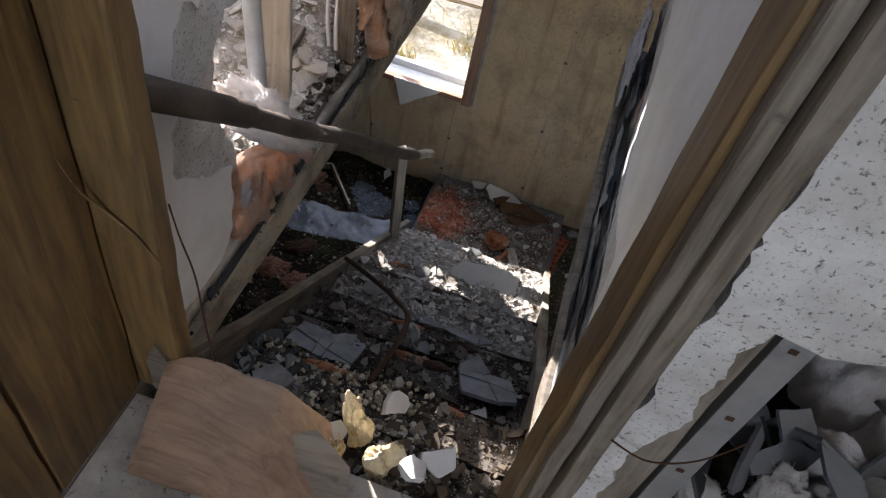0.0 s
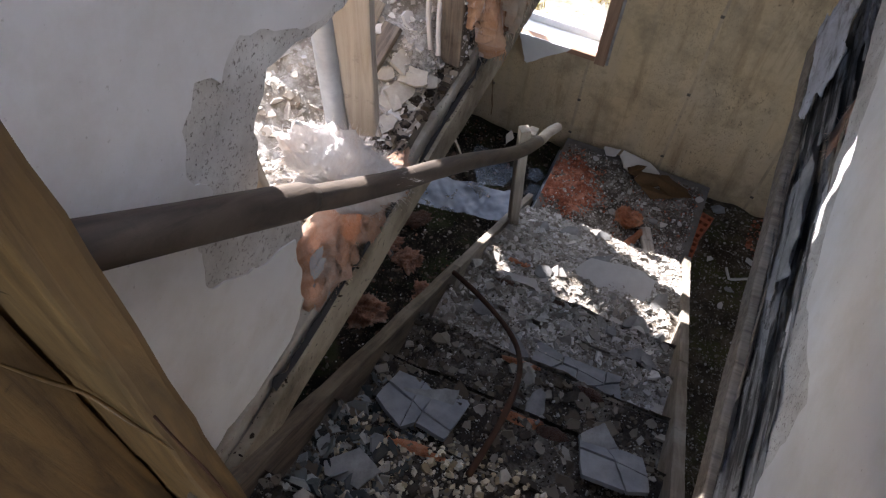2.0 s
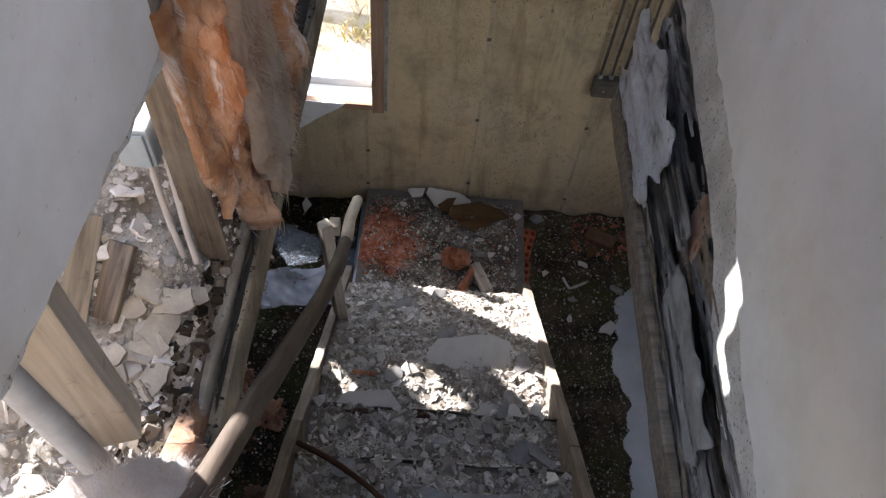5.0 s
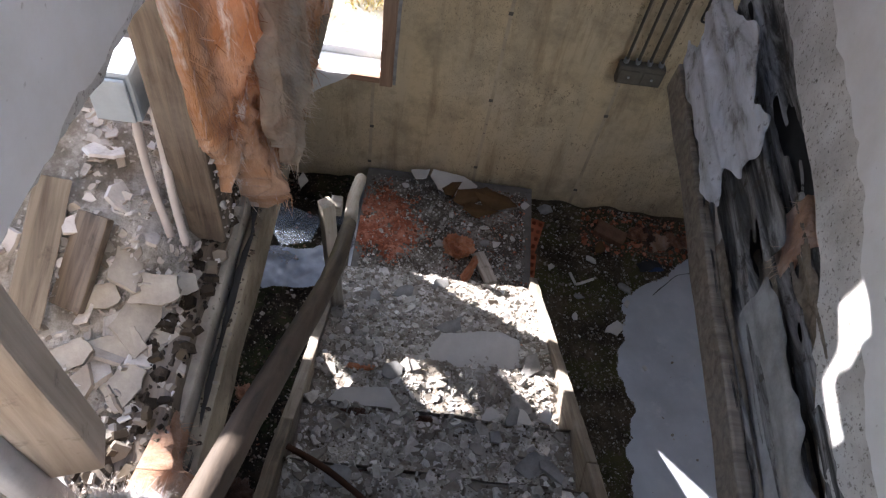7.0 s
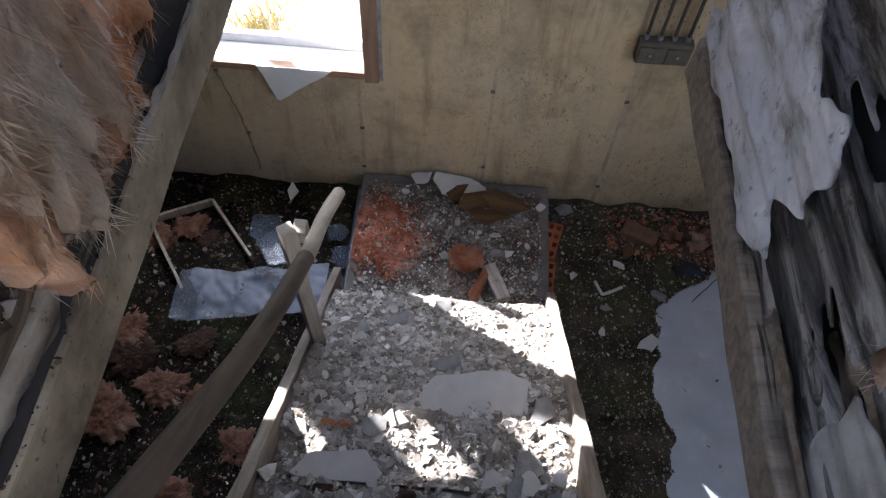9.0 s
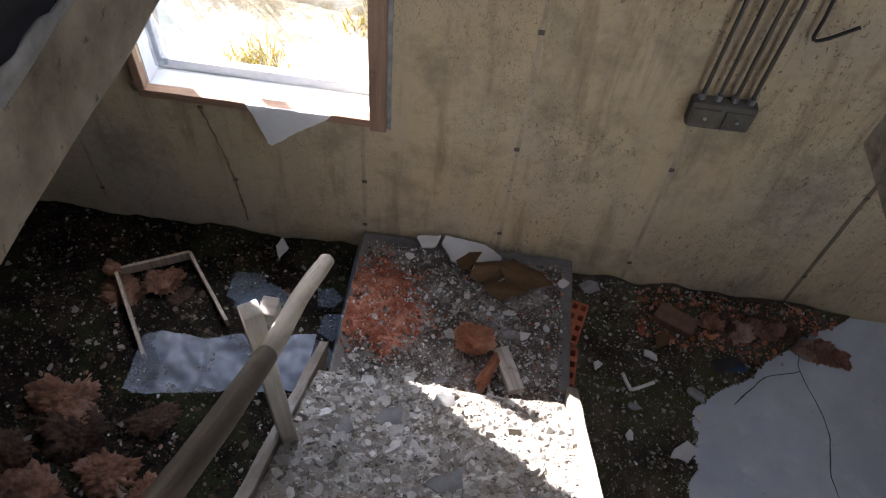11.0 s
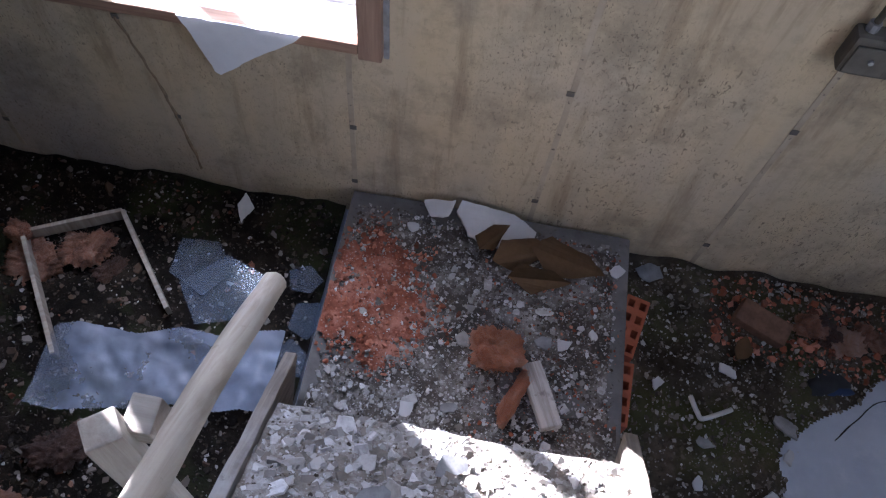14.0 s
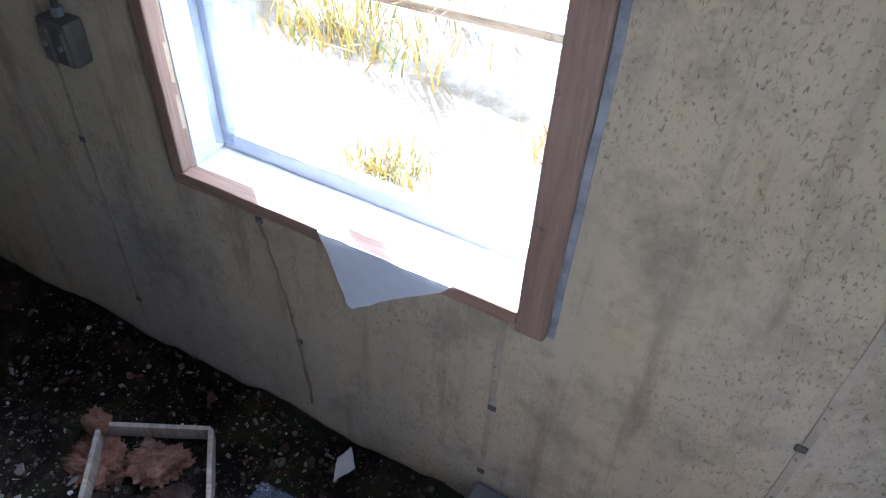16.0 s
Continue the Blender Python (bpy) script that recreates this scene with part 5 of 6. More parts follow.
scatter("floor_chips", 130, lambda r: (r.uniform(1.35, 2.6), r.uniform(1.6, 3.8), FLOOR), (0.003, 0.016), M["pale_chips"], "pale crumbs on the bare concrete floor", "rubble", 55, 0.3)
for k, (x, y, s, mat) in enumerate(((1.255, 3.64, 0.034, "plaster"), (1.365, 3.25, 0.055, "plaster"), (1.03, 3.555, 0.026, "plaster"), (1.45, 3.42, 0.03, "plaster"), (1.44, 3.50, 0.04, "grey_paper"), (1.18, 3.40, 0.028, "grey_paper"), (1.0, 3.93, 0.05, "grey_paper"), (1.30, 3.72, 0.045, "card"), (1.16, 3.28, 0.024, "plaster"), (1.52, 3.05, 0.02, "plaster"))):
    ring = shard_outline(s * 1.15, 930 + k)
    tagged(part("plaster_piece", sheet(ring, 0.008, lambda u, v, w: (u, v, w)), M[mat], m=pose(x, y, (right_mound(x, y) or FLOOR) + 0.008, 5, 6, 35 * k)), "flat pale piece of plaster on the dirt floor", "plaster piece", group="plaster on the floor")
tagged(part("pipe_elbow", tube(curve_points([(1.135, 3.535, 0.205), (1.160, 3.482, 0.202), (1.178, 3.472, 0.202), (1.262, 3.515, 0.204)], 16), 0.0075, 10), M["pvc"], smooth=True), "short bent white plastic pipe on the dirt floor", "pipe")
tagged(part("black_lump", clump((0.12, 0.07, 0.05), 31, 5, 3, 0), M["tar"], m=pose(1.60, 3.68, FLOOR), smooth=True), "crumpled black plastic on the concrete floor", "plastic bag")
for pts in ([(1.94, 3.96, 0.1505), (1.90, 3.70, 0.1505), (1.97, 3.45, 0.1505), (1.95, 3.20, 0.1505), (2.04, 2.90, 0.1505), (2.02, 2.5, 0.1505)], [(1.90, 3.70, 0.1505), (1.72, 3.62, 0.1505), (1.60, 3.50, 0.1505)]):
    line = [p + Vector((0.012 * noise.noise(p * 14), 0.012 * noise.noise(p * 11), 0)) for p in curve_points(pts, 40)]
    tagged(part("floor_crack", tube(line, [0.0016 + 0.0016 * abs(noise.noise(p * 30)) for p in line], 4), M["dark"]), "thin dark crack in the concrete floor", "crack")
tagged(part("blue_rag", clump((0.085, 0.035, 0.025), 32, 5, 3, 0), M["blue"], m=pose(1.60, 3.655, FLOOR), smooth=True), "dark blue rag on the concrete floor", "rag")
tagged(part("brick", box((-0.085, -0.042, 0.0), (0.085, 0.042, 0.055), 0.008, 6, 0.006), plain("dusty_brown_brick", (0.20, 0.115, 0.075), 0.95, vary=0.8, scale=22), m=pose(1.36, 3.82, 0.185, 6, 4, -24)), "dusty brown brick half buried beside the wall", "brick")
for k in range(9):
    r2 = random.Random(500 + k)
    x = 1.50 + 0.07 * k + r2.uniform(-0.03, 0.03)
    y = 3.86 - 0.10 * abs(k - 3) / 5 + r2.uniform(-0.05, 0.04)
    tagged(part("mineral_wool", clump((r2.uniform(0.05, 0.085), 0.055, r2.uniform(0.035, 0.06)), 510 + k, 14, 4, 700, 3.4), M[("matted_wool", "brown_wool", "pink", "matted_wool")[k % 4]], m=pose(x, y, (right_mound(x, y) or FLOOR) - 0.005), smooth=True), "damp clump of mineral wool along the wall", "insulation", group="wool along the wall")
for k, (x, y, s) in enumerate(((-0.86, 2.98, 0.16), (-0.72, 2.86, 0.14), (-0.98, 3.10, 0.15), (-0.62, 3.06, 0.10), (-0.55, 2.80, 0.12), (-0.90, 2.72, 0.16), (-1.10, 2.90, 0.15), (-0.80, 3.68, 0.10), (-0.93, 3.60, 0.10), (-0.68, 3.62, 0.09), (-0.99, 3.66, 0.06), (-0.35, 2.62, 0.12), (-0.30, 2.2, 0.14), (-0.6, 2.4, 0.14))):
    tagged(part("mineral_wool", clump((s, s * 0.8, s * 0.32), 540 + k, 12, 5, 900, 3.4), M["matted_wool" if k % 3 else "brown_wool"], m=pose(x, y, left_mound(x, y) - 0.01), smooth=True), "matted clump of brownish pink mineral wool on the dirt", "insulation", group="wool on the floor")
frame_1 = thing("wooden_frame", "pale wooden drawer frame lying on the dirt", "frame")
c = [(-0.715, 3.80), (-0.985, 3.665), (-0.73, 3.30), (-0.465, 3.50)]
for k, (a, b) in enumerate(((c[0], c[1]), (c[1], c[2]), (c[0], c[3]))):
    part("rail", beam(math.dist(a, b), 0.014, 0.05, 0.002, 0.002, k), M["pole_wood"], frame_1, m=along((*a, 0.215), (*b, 0.212)))
tagged(part("mineral_wool", clump((0.045, 0.04, 0.04), 590, 9, 4, 500, 2.5), M["matted_wool"], m=pose(-0.985, 3.665, 0.228), smooth=True), "small brown tuft of wool on a wooden frame's corner", "insulation", group="wool on the floor")
heap("plastic_film", -0.76, -0.10, 3.14, 3.52, lambda x, y: (left_mound(x, y) + 0.045 + 0.02 * noise.noise(Vector((x * 8, y * 8, 1))) + 0.008 * noise.noise(Vector((x * 26, y * 26, 1))) + 0.04 * max(0, (y - 3.3))) if y < 3.43 + 0.10 * noise.noise(Vector((x * 4, 0, 2))) + 0.12 * (x + 0.4) and y > 3.20 + 0.16 * (x + 0.4) + 0.05 * noise.noise(Vector((x * 7, 3, 2))) else None, 190, 120, M["film"], "crumpled bluish plastic film on the dirt", "plastic film", kind="thing")
for k, (x, y, s, rx, rz) in enumerate(((-0.33, 3.60, 0.15, 4, 30), (-0.05, 3.55, 0.07, 30, 70), (-0.09, 3.68, 0.06, 24, 10), (-0.07, 3.42, 0.07, 12, 100), (-0.42, 3.68, 0.12, 3, 140))):
    ring = [(s, 0), (0.3 * s, 0.8 * s), (-0.8 * s, 0.5 * s), (-0.7 * s, -0.5 * s), (0.3 * s, -0.7 * s)]
    tagged(part("glass_shard", sheet(ring, 0.004, lambda u, v, w: (u, v, w)), M["sheet"], m=pose(x, y, left_mound(x, y) + 0.02 + s * 0.25 * math.sin(radians(rx)), rx, 0, rz)), "dusty shard of window glass on the dirt", "glass shard", group="broken glass")
tagged(part("plaster_piece", sheet(ragged([(0.03, 0), (0, 0.05), (-0.025, 0.01), (-0.01, -0.05)], 0.01, 0.003, 4), 0.006, lambda u, v, w: (u, v, w)), M["plaster"], m=pose(-0.345, 3.90, 0.215, 20, 0, 10)), "pale sliver of plaster on dark dirt", "plaster piece", group="plaster on the floor")

# ---- far wall: joints, tie holes, box and conduits ----
M["joint"] = slab_concrete("pale_joint", (0.47, 0.385, 0.27), (0.33, 0.27, 0.19))
M["dark_joint"] = slab_concrete("dark_damp_joint", (0.22, 0.175, 0.12), (0.13, 0.10, 0.07))
for x in (0.004, 0.578, 1.140, -1.14, 1.85):
    structure(part("trim_joint", box((x - 0.008, FAR - 0.0018, FLOOR + 0.05), (x + 0.008, FAR + 0.004, WIN[2] - 0.05 if WIN[0] < x < WIN[1] else 2.09), 0.0011, 30, 0.0014, x), M["dark_joint" if x > 1.5 else "joint"]), "raised formwork joint in the concrete wall", "trim")
for x, z in ((0.008, 0.614), (0.575, 0.905), (1.139, 0.908), (0.575, 0.405), (1.142, 0.33), (0.004, 0.34), (-1.14, 0.92), (-1.14, 0.34), (-0.60, 0.90), (-0.53, 0.52), (0.575, 1.42), (1.85, 0.9), (1.85, 0.4)):
    tagged(part("tie_hole", box((-0.010, -0.003, -0.009), (0.010, 0.0, 0.009), 0.002, 1, 0.002, x + z), M["box_dirty"], m=pose(x, FAR - 0.0015, z)), "rusty formwork tie stub in the concrete wall", "tie stub", group="tie stubs")
crack = curve_points([(-0.60, FAR - 0.001, 0.90), (-0.565, FAR - 0.001, 0.72), (-0.545, FAR - 0.001, 0.60), (-0.52, FAR - 0.001, 0.36), (-0.515, FAR - 0.001, 0.25)], 30)
tagged(part("damp_run", tube([p + Vector((0.008 * noise.noise(p * 20), 0, 0)) for p in crack], [0.003 + 0.007 * abs(noise.noise(p * 9)) for p in crack], 6), plain("brown_damp_stain", (0.27, 0.195, 0.12), 0.9, vary=0.7, scale=40)), "brown damp crack running down the concrete wall", "crack")


def wall_box(m, width, conduits, lamp_label):
    ob = thing("junction_box", lamp_label, "junction box", m, group="boxes on the wall")
    part("case", box((-width / 2, -0.05, 0.0), (width / 2, 0.0, 0.105), 0.012, 4, 0.003), M["box_dirty"], ob)
    for k in range(2):
        cover = part("cover", box((-width / 2 + 0.008 + k * width / 2, -0.056, 0.010), (-0.010 + k * (width / 2), -0.049, 0.085), 0.004), M["box_dirty"], ob)
        part("screw", tube([(-width / 4 + k * width / 2, -0.061, 0.05), (-width / 4 + k * width / 2, -0.055, 0.05)], 0.006, 8), M["steel"], cover)
    for k in range(conduits):
        x = -width / 2 + width * (k + 0.5) / conduits
        conduit = part("conduit", tube([(x, -0.022, 0.10), (x + 0.004, -0.022, 0.5), (x, -0.022, 1.0)], 0.0072, 8), M["box_dirty"], ob, smooth=True)
        part("gland", tube([(x, -0.022, 0.10), (x, -0.022, 0.125)], 0.013, 8), M["steel"], conduit)
    return ob


wall_box(pose(1.20, FAR, 1.165, 0, 0, 0), 0.21, 4, "grimy double junction box with four conduits on the wall")
wall_box(pose(-1.045, FAR, 1.17, 0, 0, 0), 0.09, 1, "grimy single junction box on the wall")
tagged(part("dangling_cable", tube(curve_points([(1.38, FAR - 0.01, 2.2), (1.35, FAR - 0.012, 1.85), (1.355, FAR - 0.02, 1.62), (1.365, FAR - 0.02, 1.53), (1.46, FAR - 0.03, 1.60)], 26), 0.006, 7), M["black_cable"], smooth=True), "black cable end dangling on the wall", "cable")

# ---- the window ----
x0, x1, z0, z1 = WIN
window_1 = structure(thing("window_1", "broken basement window in a brown wooden frame", "window"), "", "")
fr = 0.062
for lo, hi in (((x0 - 0.03, FAR - 0.028, z0 - 0.032), (x1, FAR + 0.012, z0 + 0.004)), ((x1 + 0.001, FAR - 0.03, z0 - 0.045), (x1 + fr, FAR + 0.012, z1)), ((x0 - 0.035, FAR - 0.028, z0 + 0.005), (x0, FAR + 0.012, z1)), ((x0 - 0.035, FAR - 0.028, z1 + 0.001), (x1 + fr, FAR + 0.012, z1 + 0.05))):
    part("window_frame", box(lo, hi, 0.004, 16, 0.002, hi[0]), M["frame_wood" if hi[0] - lo[0] > 0.2 else "frame_wood_v"], window_1)
# a grey strip stands in for the shaded gap beside the frame
part("shadow_gap", box((x1 + fr + 0.001, FAR - 0.008, z0 - 0.05), (x1 + fr + 0.016, FAR - 0.001, z1), 0.002, 20, 0.004), M["grey_paper"], window_1, "grey strip in place of the frame's shadow gap")
for lo, hi in (((x0, FAR + 0.105, z0 - 0.01), (x1, FAR + 0.14, z0 + 0.045)), ((x0, FAR + 0.105, z0 + 0.046), (x0 + 0.022, FAR + 0.14, z1))):
    part("sash", box(lo, hi, 0.006, 10, 0.001), M["white_frame"], window_1, "flaking white sash")
part("window_sill", box((x0, FAR + 0.0125, z0 - 0.03), (x1, FAR + 0.104, z0 + 0.002), 0.003, 6, 0.002), M["white_frame"], window_1, "pale sill")
part("lining", box((x0 - 0.006, FAR + 0.0125, z0 + 0.003), (x0 + 0.004, FAR + 0.104, z1), 0.002, 8, 0.001), M["white_frame"], window_1, "grimy white lining")
part("lining", box((x1 - 0.0005, FAR + 0.0125, z0 + 0.003), (x1 + 0.006, FAR + 0.158, z1), 0.002, 8, 0.001), M["white_frame"], window_1, "grimy white lining")
for k, ring in enumerate(([(x0 + 0.045, 1.0), (x0 + 0.30, 1.0), (x0 + 0.21, 1.10), (x0 + 0.14, 1.22), (x0 + 0.16, 1.55), (x0 + 0.10, z1), (x0 + 0.045, z1)], [(x0 + 0.12, 1.0), (x0 + 0.27, 1.0), (x0 + 0.16, 1.05), (x0 + 0.08, 1.16)], [(x1 - 0.045, 1.0), (x1 - 0.16, 1.0), (x1 - 0.045, 1.2)])):
    pane = part("pane", sheet(ring, 0.004, lambda u, v, w, k=k: (u, FAR + 0.112 + 0.012 * k + w, v)), M["cut_glass"], window_1, "jagged remains of glass")
    pane.visible_shadow = False
_d = [(x0 + 0.01, 1.0), (x0 + 0.05, 1.0), (x0 + 0.065, 1.10), (x0 + 0.05, 1.5), (x0 + 0.07, 1.8), (x0 + 0.065, z1), (x0 + 0.01, z1)]
tagged(part("plastic_drape", sheet(ragged(_d, 0.03, 0.006, 8.0), 0.002, lambda u, v, w: (u, FAR + 0.085 + w + 0.012 * math.sin(u * 60), v)), M["film"]), "torn cloudy plastic sheet hanging in the window", "plastic sheet")
tagged(part("glass_shard", sheet(ragged([(-0.41, z0 + 0.01), (-0.385, 0.92), (-0.35, 0.795), (-0.335, 0.785), (-0.23, 0.875), (-0.12, 0.955), (-0.10, z0 + 0.01)], 0.02, 0.004, 4.0), 0.004, lambda u, v, w: (u, FAR - 0.034 - w, v)), M["frost"]), "dusty triangle of glass hanging over the sill", "glass shard")
# boards in the unseen slot, added to shape the sun patches
for k, (a, b, lean) in enumerate(((-1.70, -1.52, -12), (-1.40, -1.375, 30), (-1.335, -1.30, -14), (-1.26, -1.12, -16))):
    tagged(part("sun_slot_board", box((0, 0, -0.04), (b - a, 0.025, SLOT[3] - SLOT[2] + 0.04), 0.004, 4, 0.004, k), M["grey_wood"], m=pose(a, FAR + 0.02, SLOT[2], 0, lean, 0)), "unseen board added to break up the sun on the stair", "board", group="boards over the small window")

# ---- upstairs, behind the broken partition ----
M["pale_strand"] = fluff("pale_strands", (0.28, (0.68, 0.47, 0.30)), (0.5, (0.85, 0.73, 0.58)), (0.72, (0.90, 0.86, 0.78)), share=0.6)


def upper_rubble(x, y):
    return UPPER + 0.03 + 0.16 * min(1.0, max(0.0, (-x - 0.02) / 0.5)) * (0.7 + 0.6 * noise.noise(Vector((x * 3, y * 3, 4)))) + 0.03 * noise.noise(Vector((x * 9, y * 9, 1))) + 0.02 * noise.noise(Vector((x * 22, y * 22, 7))) + 0.12 * min(1.0, max(0.0, (y - 1.72) / 0.35)) * min(1.0, max(0.0, (-x - 0.03) / 0.06))


heap("rubble", -3.0, -0.03, 0.92, FAR, upper_rubble, 110, 110, M["pale_dust"], "sunlit heap of pale plaster rubble", "rubble")
scatter("rubble_chips", 9000, lambda r: (lambda x, y: (x, y, upper_rubble(x, y)))(-0.03 - 0.9 * r.random() ** 1.8, r.uniform(1.0, 2.5)), (0.004, 0.017), M["pale_chips"], "pale plaster crumbs on a rubble heap", "rubble", 71, 0.5)
scatter("rubble_chips", 30, lambda r: (lambda x, y: (x, y, upper_rubble(x, y)))(-0.12 - 0.5 * r.random(), r.uniform(1.5, 2.3)), (0.03, 0.065), M["pale_chips"], "flat broken slabs of plaster on a rubble heap", "rubble", 73, 0.35, (0.08, 0.2))
scatter("rubble_chips", 260, lambda r: (lambda x, y: (x, y, upper_rubble(x, y)))(-0.05 - 0.6 * r.random(), r.uniform(1.3, 2.2)), (0.012, 0.040), M["pale_chips"], "broken pale plaster pieces on a rubble heap", "rubble", 72, 0.4, (0.08, 0.25))
tagged(part("sole_plate", beam(2.9, 0.09, 0.05, 0.008, 0.012, 4.0), M["aged_wood"], m=along((-0.06, 1.30, UPPER + 0.026), (-0.06, FAR - 0.05, UPPER + 0.026))), "weathered wooden sole plate along the stairwell", "sole plate")
for k, (x, y, size, rz, rx) in enumerate(((-0.101, 1.802, 0.042, 30, 16), (-0.086, 1.845, 0.044, 75, 20), (-0.066, 1.885, 0.036, 10, 18), (-0.050, 1.836, 0.030, 50, 12), (-0.108, 1.900, 0.034, 95, 20), (-0.135, 1.862, 0.030, 20, 14), (-0.079, 1.755, 0.034, 65, 10), (-0.046, 1.915, 0.026, 15, 22), (-0.15, 1.78, 0.03, 40, 10))):
    ring = ragged([(-size, -0.5 * size), (0.3 * size, -0.62 * size), (0.95 * size, -0.3 * size), (0.8 * size, 0.5 * size), (-0.6 * size, 0.6 * size)], 0.006, 0.005, 3.0 + k)
    tagged(part("plaster_piece", sheet(ring, 0.009, lambda u, v, w: (u, v, w)), M["beige_plaster"], m=pose(x, y, upper_rubble(x, y) + 0.003, 1.3 * rx, -8 + 4 * (k % 4), rz)), "pale square-broken piece of plaster on a rubble heap", "plaster piece", group="plaster on the rubble heap")
tagged(part("plank", beam(0.20, 0.045, 0.016, 0.002, 0.002, 9.0), M["grey_wood"], m=along((-0.212, 1.80, upper_rubble(-0.212, 1.80) + 0.02), (-0.212, 1.99, upper_rubble(-0.212, 1.99) + 0.03), 25)), "grey plank half buried in pale rubble", "plank")
tagged(part("wood_offcut", beam(0.13, 0.05, 0.014, 0.003, 0.004, 11.0), M["aged_wood"], m=along((-0.172, 1.84, upper_rubble(-0.172, 1.84) + 0.012), (-0.145, 1.965, upper_rubble(-0.145, 1.965) + 0.014), -10)), "brown splintered offcut in pale rubble", "wood offcut")
scatter("stud_crust", 150, lambda r: (-0.001, r.uniform(2.003, 2.056), r.uniform(2.48, 2.98)), (0.002, 0.007), M["pale_chips"], "crusts of plaster stuck to the nailed stud", "plaster crust", 77, 1.2, (0.4, 0.8))
edge_spot = lambda r: (-0.105 + 0.10 * r.random() ** 0.8, r.uniform(1.36, FAR - 0.1), UPPER + 0.052)
scatter("edge_crumbs", 2600, edge_spot, (0.004, 0.022), M["earth_chips"], "dark crumbs along the stairwell edge", "rubble", 74, 0.6, (0.3, 0.7))
scatter("edge_crumbs", 500, edge_spot, (0.003, 0.013), M["pale_chips"], "pale plaster crumbs along the stairwell edge", "rubble", 75, 0.5)
scatter("edge_crumbs", 420, lambda r: (r.uniform(0.0, 0.018), r.uniform(1.0, FAR - 0.1), 2.386), (0.002, 0.008), M["earth_chips"], "dark crumbs on the pale edge board", "rubble", 76, 0.5)
tagged(part("timber_stud", beam(TOP - 2.60, 0.075, 0.05, 0.004, 0.002, 2.0), M["pine"], m=along((-0.065, 1.625, 2.60), (-0.075, 1.655, TOP))), "clean pine stud in the broken partition", "stud", group="studs of the partition")
tagged(part("timber_stud", beam(TOP - UPPER - 0.06, 0.06, 0.055, 0.005, 0.004, 3.0), M["aged_wood"], m=along((-0.03, 2.03, UPPER + 0.055), (-0.03, 2.03, TOP))), "weathered stud studded with nails", "stud", group="studs of the partition")
tagged(part("timber_stud", beam(0.60, 0.09, 0.055, 0.005, 0.004, 5.0), M["aged_wood"], m=along((-0.045, 2.56, UPPER + 0.055), (-0.045, 2.56, TOP))), "weathered stud broken off behind hanging wool", "stud", group="studs of the partition")
tagged(part("wood_offcut", beam(0.16, 0.03, 0.02, 0.002, 0.002, 6.0), M["pine"], m=along((-0.035, 1.255, 2.96), (-0.04, 1.275, 2.83))), "short pine batten behind broken plaster", "wood offcut")
tagged(part("grey_pipe", tube([(-0.085, 1.585, 2.50), (-0.10, 1.59, 2.8), (-0.115, 1.595, 3.1), (-0.13, 1.6, 3.6)], 0.021, 12, 0.05), M["pipe"], smooth=True), "blue-grey pipe standing in the broken partition", "pipe")
for k, z in enumerate((2.565, 2.60, 2.70, 2.735, 2.86)):
    tagged(part("nail", clump((0.009, 0.008, 0.009), 880 + k, 4, 2, 0, 2.0), M["grey_paper"], m=pose(0.003, 2.004 + 0.017 * (k % 2), z), smooth=True), "plaster-crusted nail head in a stud", "nail", group="nails in the stud")
ebox = thing("electric_box", "pale grey electrical box screwed to a stud", "electrical box")
part("case", box((-0.132, 2.003, 2.720), (-0.074, 2.066, 2.800), 0.005, 2, 0.001), M["box_grey"], ebox)
part("lid", box((-0.127, 1.996, 2.725), (-0.079, 2.0015, 2.794), 0.003), M["box_grey"], ebox)
for k in (0, 1):
    part("cable", tube(curve_points([(-0.095 + 0.025 * k, 2.03, 2.722), (-0.092 + 0.028 * k, 2.012, 2.665), (-0.082 + 0.030 * k, 1.990 - 0.012 * k, 2.60), (-0.060 + 0.024 * k, 1.955 - 0.01 * k, 2.545)], 18), 0.006, 8), M["cable"], ebox, "pale plastic cable", smooth=True)
hang = lambda u: 2.47 + 2.3 * max(0.0, 2.09 - u) + 0.9 * max(0.0, u - 2.36) + 0.07 * noise.noise(Vector((u * 26, 1, 0))) + 0.04 * noise.noise(Vector((u * 80, 1, 0)))
tagged(part("hanging_wool", batt(1.99, 2.58, 2.36, 3.02, hang, lambda u, v, w: (-0.004 + w + 0.05 * max(0.0, 2.95 - v), u, v), 4.0, 150, 120, 0.055, 6000, 0.045), M["hang"], smooth=True), "pink and orange mineral wool hanging out of the partition", "insulation")
for k, (y0, wide, low_z, lean, x) in enumerate(((2.085, 0.035, 2.60, 0.10, 0.050), (2.125, 0.05, 2.51, 0.05, 0.052), (2.175, 0.04, 2.56, 0.0, 0.050), (2.235, 0.06, 2.50, -0.06, 0.046))):
    tagged(part("hanging_wool", batt(y0, y0 + wide, low_z - 0.03, 2.98, lambda u: low_z + 1.1 * abs(u - y0 - wide / 2) + 0.05 * noise.noise(Vector((u * 60, 3 + k, 0))), lambda u, v, w: (x + w + 0.05 * max(0.0, 2.95 - v), u + lean * (v - 2.7) + 0.018 * noise.noise(Vector((v * 9, k, 1))) + 0.006 * noise.noise(Vector((v * 30, k, 1))), v), 9.0 + k, 22, 110, 0.016, 1200, 0.045), M["pale_strand"], smooth=True), "long pale strand of mineral wool hanging from the partition", "insulation", group="hanging tufts")
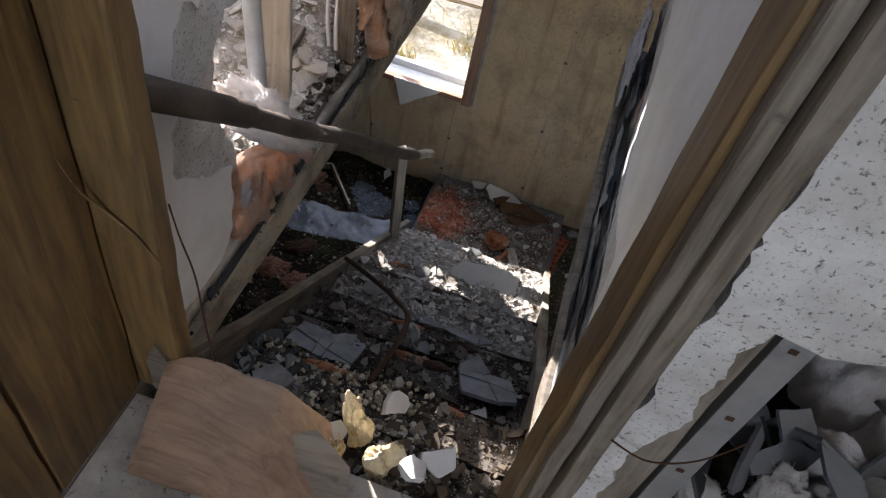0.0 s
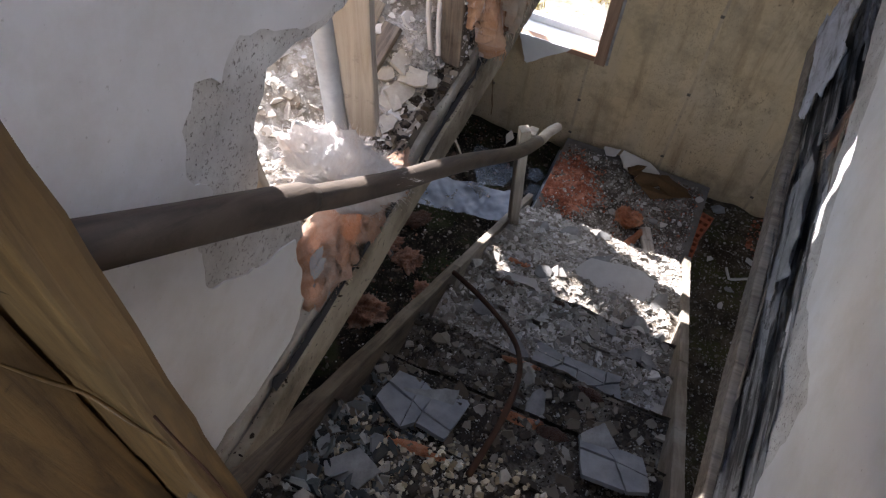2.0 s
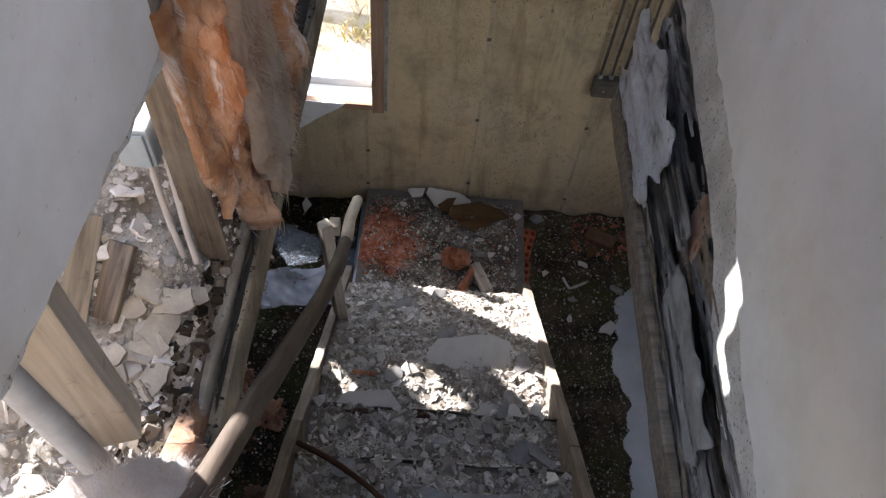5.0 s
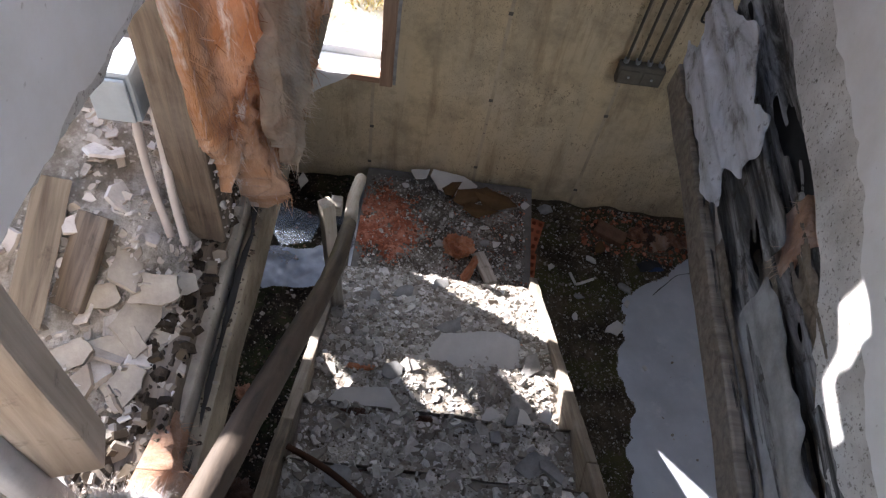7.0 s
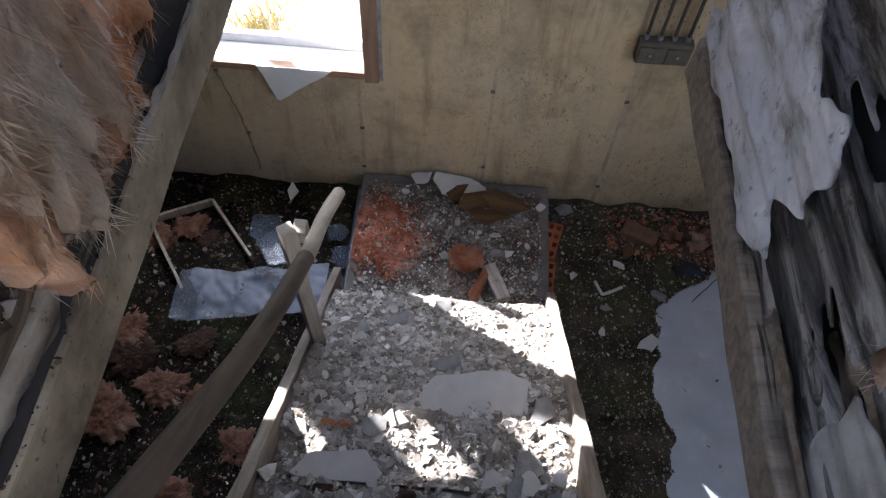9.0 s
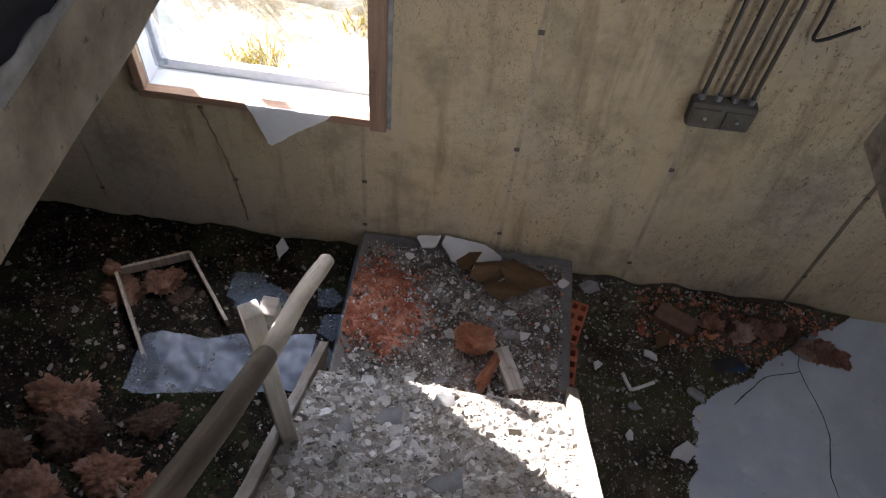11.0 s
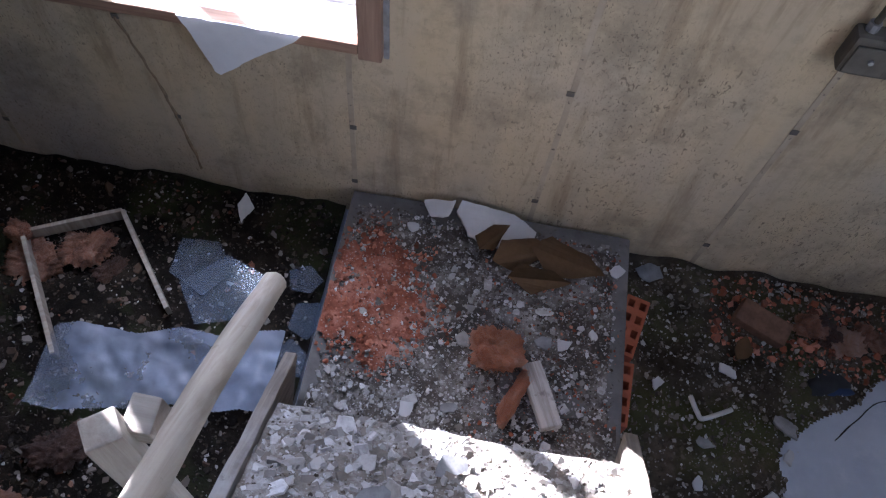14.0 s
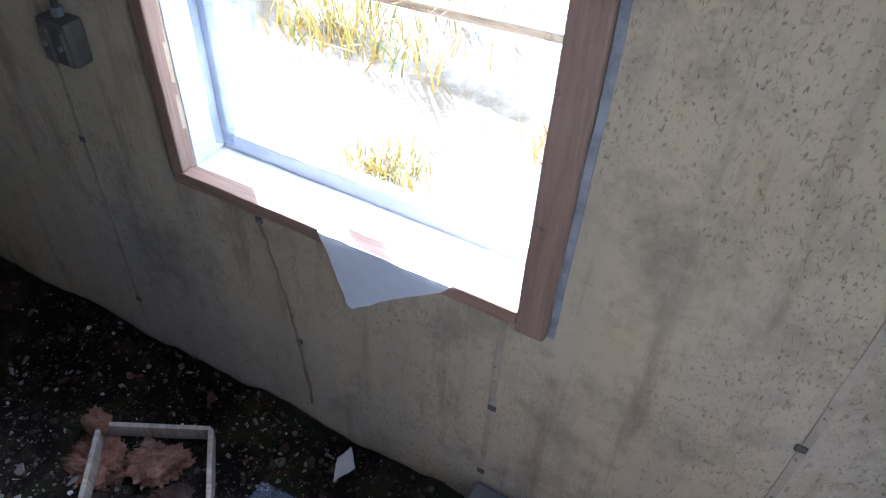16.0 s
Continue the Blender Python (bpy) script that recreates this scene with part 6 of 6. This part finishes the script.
tagged(part("mineral_wool", batt(1.29, 1.74, 2.36, 2.64, lambda u: 2.37 + 0.02 * noise.noise(Vector((u * 20, 4, 0))), lambda u, v, w: (-0.012 + 0.9 * w, u, 2.36 + (v - 2.36) * (1.0 - 1.75 * max(0.0, u - 1.36))), 7.0, 80, 60, 0.035, 2500, 0.03), M["pink"], smooth=True), "pink mineral wool filling the foot of the partition", "insulation")
tagged(part("mineral_wool", clump((0.10, 0.185, 0.072), 97, 12, 5, 3200, 1.5), M["white_wool"], m=pose(-0.008, 1.48, 2.612, -38, 0, -24), smooth=True), "large white tuft of mineral wool lying behind the pole", "insulation")
for k, (y0, y1, z0, z1, x, curl, mat, label) in enumerate((
        (1.10, 2.50, 2.375, 2.43, 0.010, -0.02, "tar", "torn black tar paper along the stairwell edge"),
        (2.42, FAR - 0.02, 2.38, 2.62, 0.0, -0.05, "tar", "black tar paper curling over the stairwell edge"),
        (2.30, 2.95, 2.375, 2.44, 0.016, 0.010, "grey_paper", "grey building paper curling over the edge"),
        (1.30, 1.42, 2.40, 2.66, -0.004, 0.012, "pale_paper", "torn paper edge of the broken plaster"))):
    torn_patch("torn_paper", y0, y1, z0, z1, x, curl, M[mat], label, 50.0 + 3 * k, -0.5)["kind"] = "stuff"

# ---- outside ----


def land(x, y):
    return 0.80 + 0.10 * max(0.0, y - 4.2) + 0.05 * noise.noise(Vector((x * 0.8, y * 0.8, 3)))


_g = Nodes("dry_ground", 0.95)
_g.bump(_g.noise(20, 6), 0.6, 0.03)
M["ground"] = _g.done(_g.ramp(_g.noise(1.5, 9, 0.7), (0.38, (0.20, 0.175, 0.12)), (0.62, (0.52, 0.50, 0.45))))
_xs = [-60, -30, -15, -8, -5, -4, -3.205] + [-3.2 + 0.2 * i for i in range(33)] + [4, 5, 8, 15, 30, 60]
_ys = [-60, -30, -15, -8, -4, -2.405] + [-2.4 + 0.5 * i for i in range(13)] + [FAR + 0.152 + 0.2 * i for i in range(30)] + [11, 13, 16, 20, 30, 45, 60, 90]
_v = [(x, y, land(x, max(y, 4.2)) if y < 12 else 1.57 + 0.02 * (y - 12)) for x in _xs for y in _ys]
_f = [(i * len(_ys) + j, (i + 1) * len(_ys) + j, (i + 1) * len(_ys) + j + 1, i * len(_ys) + j + 1) for i in range(len(_xs) - 1) for j in range(len(_ys) - 1)
      if not (-3.21 < (_xs[i] + _xs[i + 1]) / 2 < 3.2 and -2.41 < (_ys[j] + _ys[j + 1]) / 2 < FAR + 0.152)]
tagged(raw("ground", _v, _f, M["ground"], smooth=True), "dry grassy ground round the building", "ground", kind="structure")


def grass(name, cx, cy, count, spread, tall, mat, label, seed):
    r = random.Random(seed)
    verts, faces = [], []
    for _ in range(count):
        x, y = r.gauss(cx, spread), abs(r.gauss(0, spread)) + cy
        z = land(x, y) - 0.02
        h, a = tall * r.uniform(0.4, 1.0), r.uniform(0, 6.28)
        w = Vector((math.cos(a), math.sin(a), 0)) * r.uniform(0.002, 0.005)
        d = Vector((r.gauss(0, 0.35), r.gauss(0, 0.35), 1.0)) * h
        p, q, e = Vector((x, y, z)), Vector((x, y, z)) + 0.6 * d, Vector((x, y, z)) + Vector((d.x * 1.5, d.y * 1.5, d.z * 0.9))
        b = len(verts)
        verts += [p - w, p + w, q + 0.7 * w, q - 0.7 * w, e]
        faces += [(b, b + 1, b + 2, b + 3), (b + 3, b + 2, b + 4)]
    return tagged(raw(name, verts, faces, mat), label, "grass", kind="stuff")


def blades(name, *stops):
    n = Nodes(name, 0.8)
    return n.done(n.ramp(n.island(), *stops))


M["straw"] = blades("dry_grass", (0.0, (0.28, 0.20, 0.05)), (0.6, (0.42, 0.33, 0.10)), (1.0, (0.13, 0.19, 0.04)))
for k, (cx, cy, count, spread, tall) in enumerate(((-0.52, 4.35, 200, 0.07, 0.11), (-0.09, 4.62, 160, 0.08, 0.12), (-0.3, 5.5, 900, 0.35, 0.40), (-1.2, 5.6, 1200, 0.6, 0.55), (0.4, 6.2, 1200, 0.7, 0.6), (-2.2, 7.5, 1600, 1.2, 0.7), (0.8, 8.5, 1600, 1.5, 0.8), (-0.9, 4.75, 300, 0.2, 0.22))):
    grass("grass", cx, cy, count, spread, tall, M["straw"], "clump of tall dry yellow grass outside", 700 + k)
fence = thing("fence_rail", "grey wooden rail fence outside the window", "fence")
part("rail", beam(2.3, 0.05, 0.03, 0.004, 0.004), M["grey_wood"], fence, m=along((-1.60, 5.0, 0.93), (0.60, 5.0, 1.05)))
for x in (-1.5, 0.55):
    part("post", tube([(x, 5.03, 0.70), (x, 5.045, 1.95)], 0.035, 10, 0.1), M["grey_wood"], fence, smooth=True)
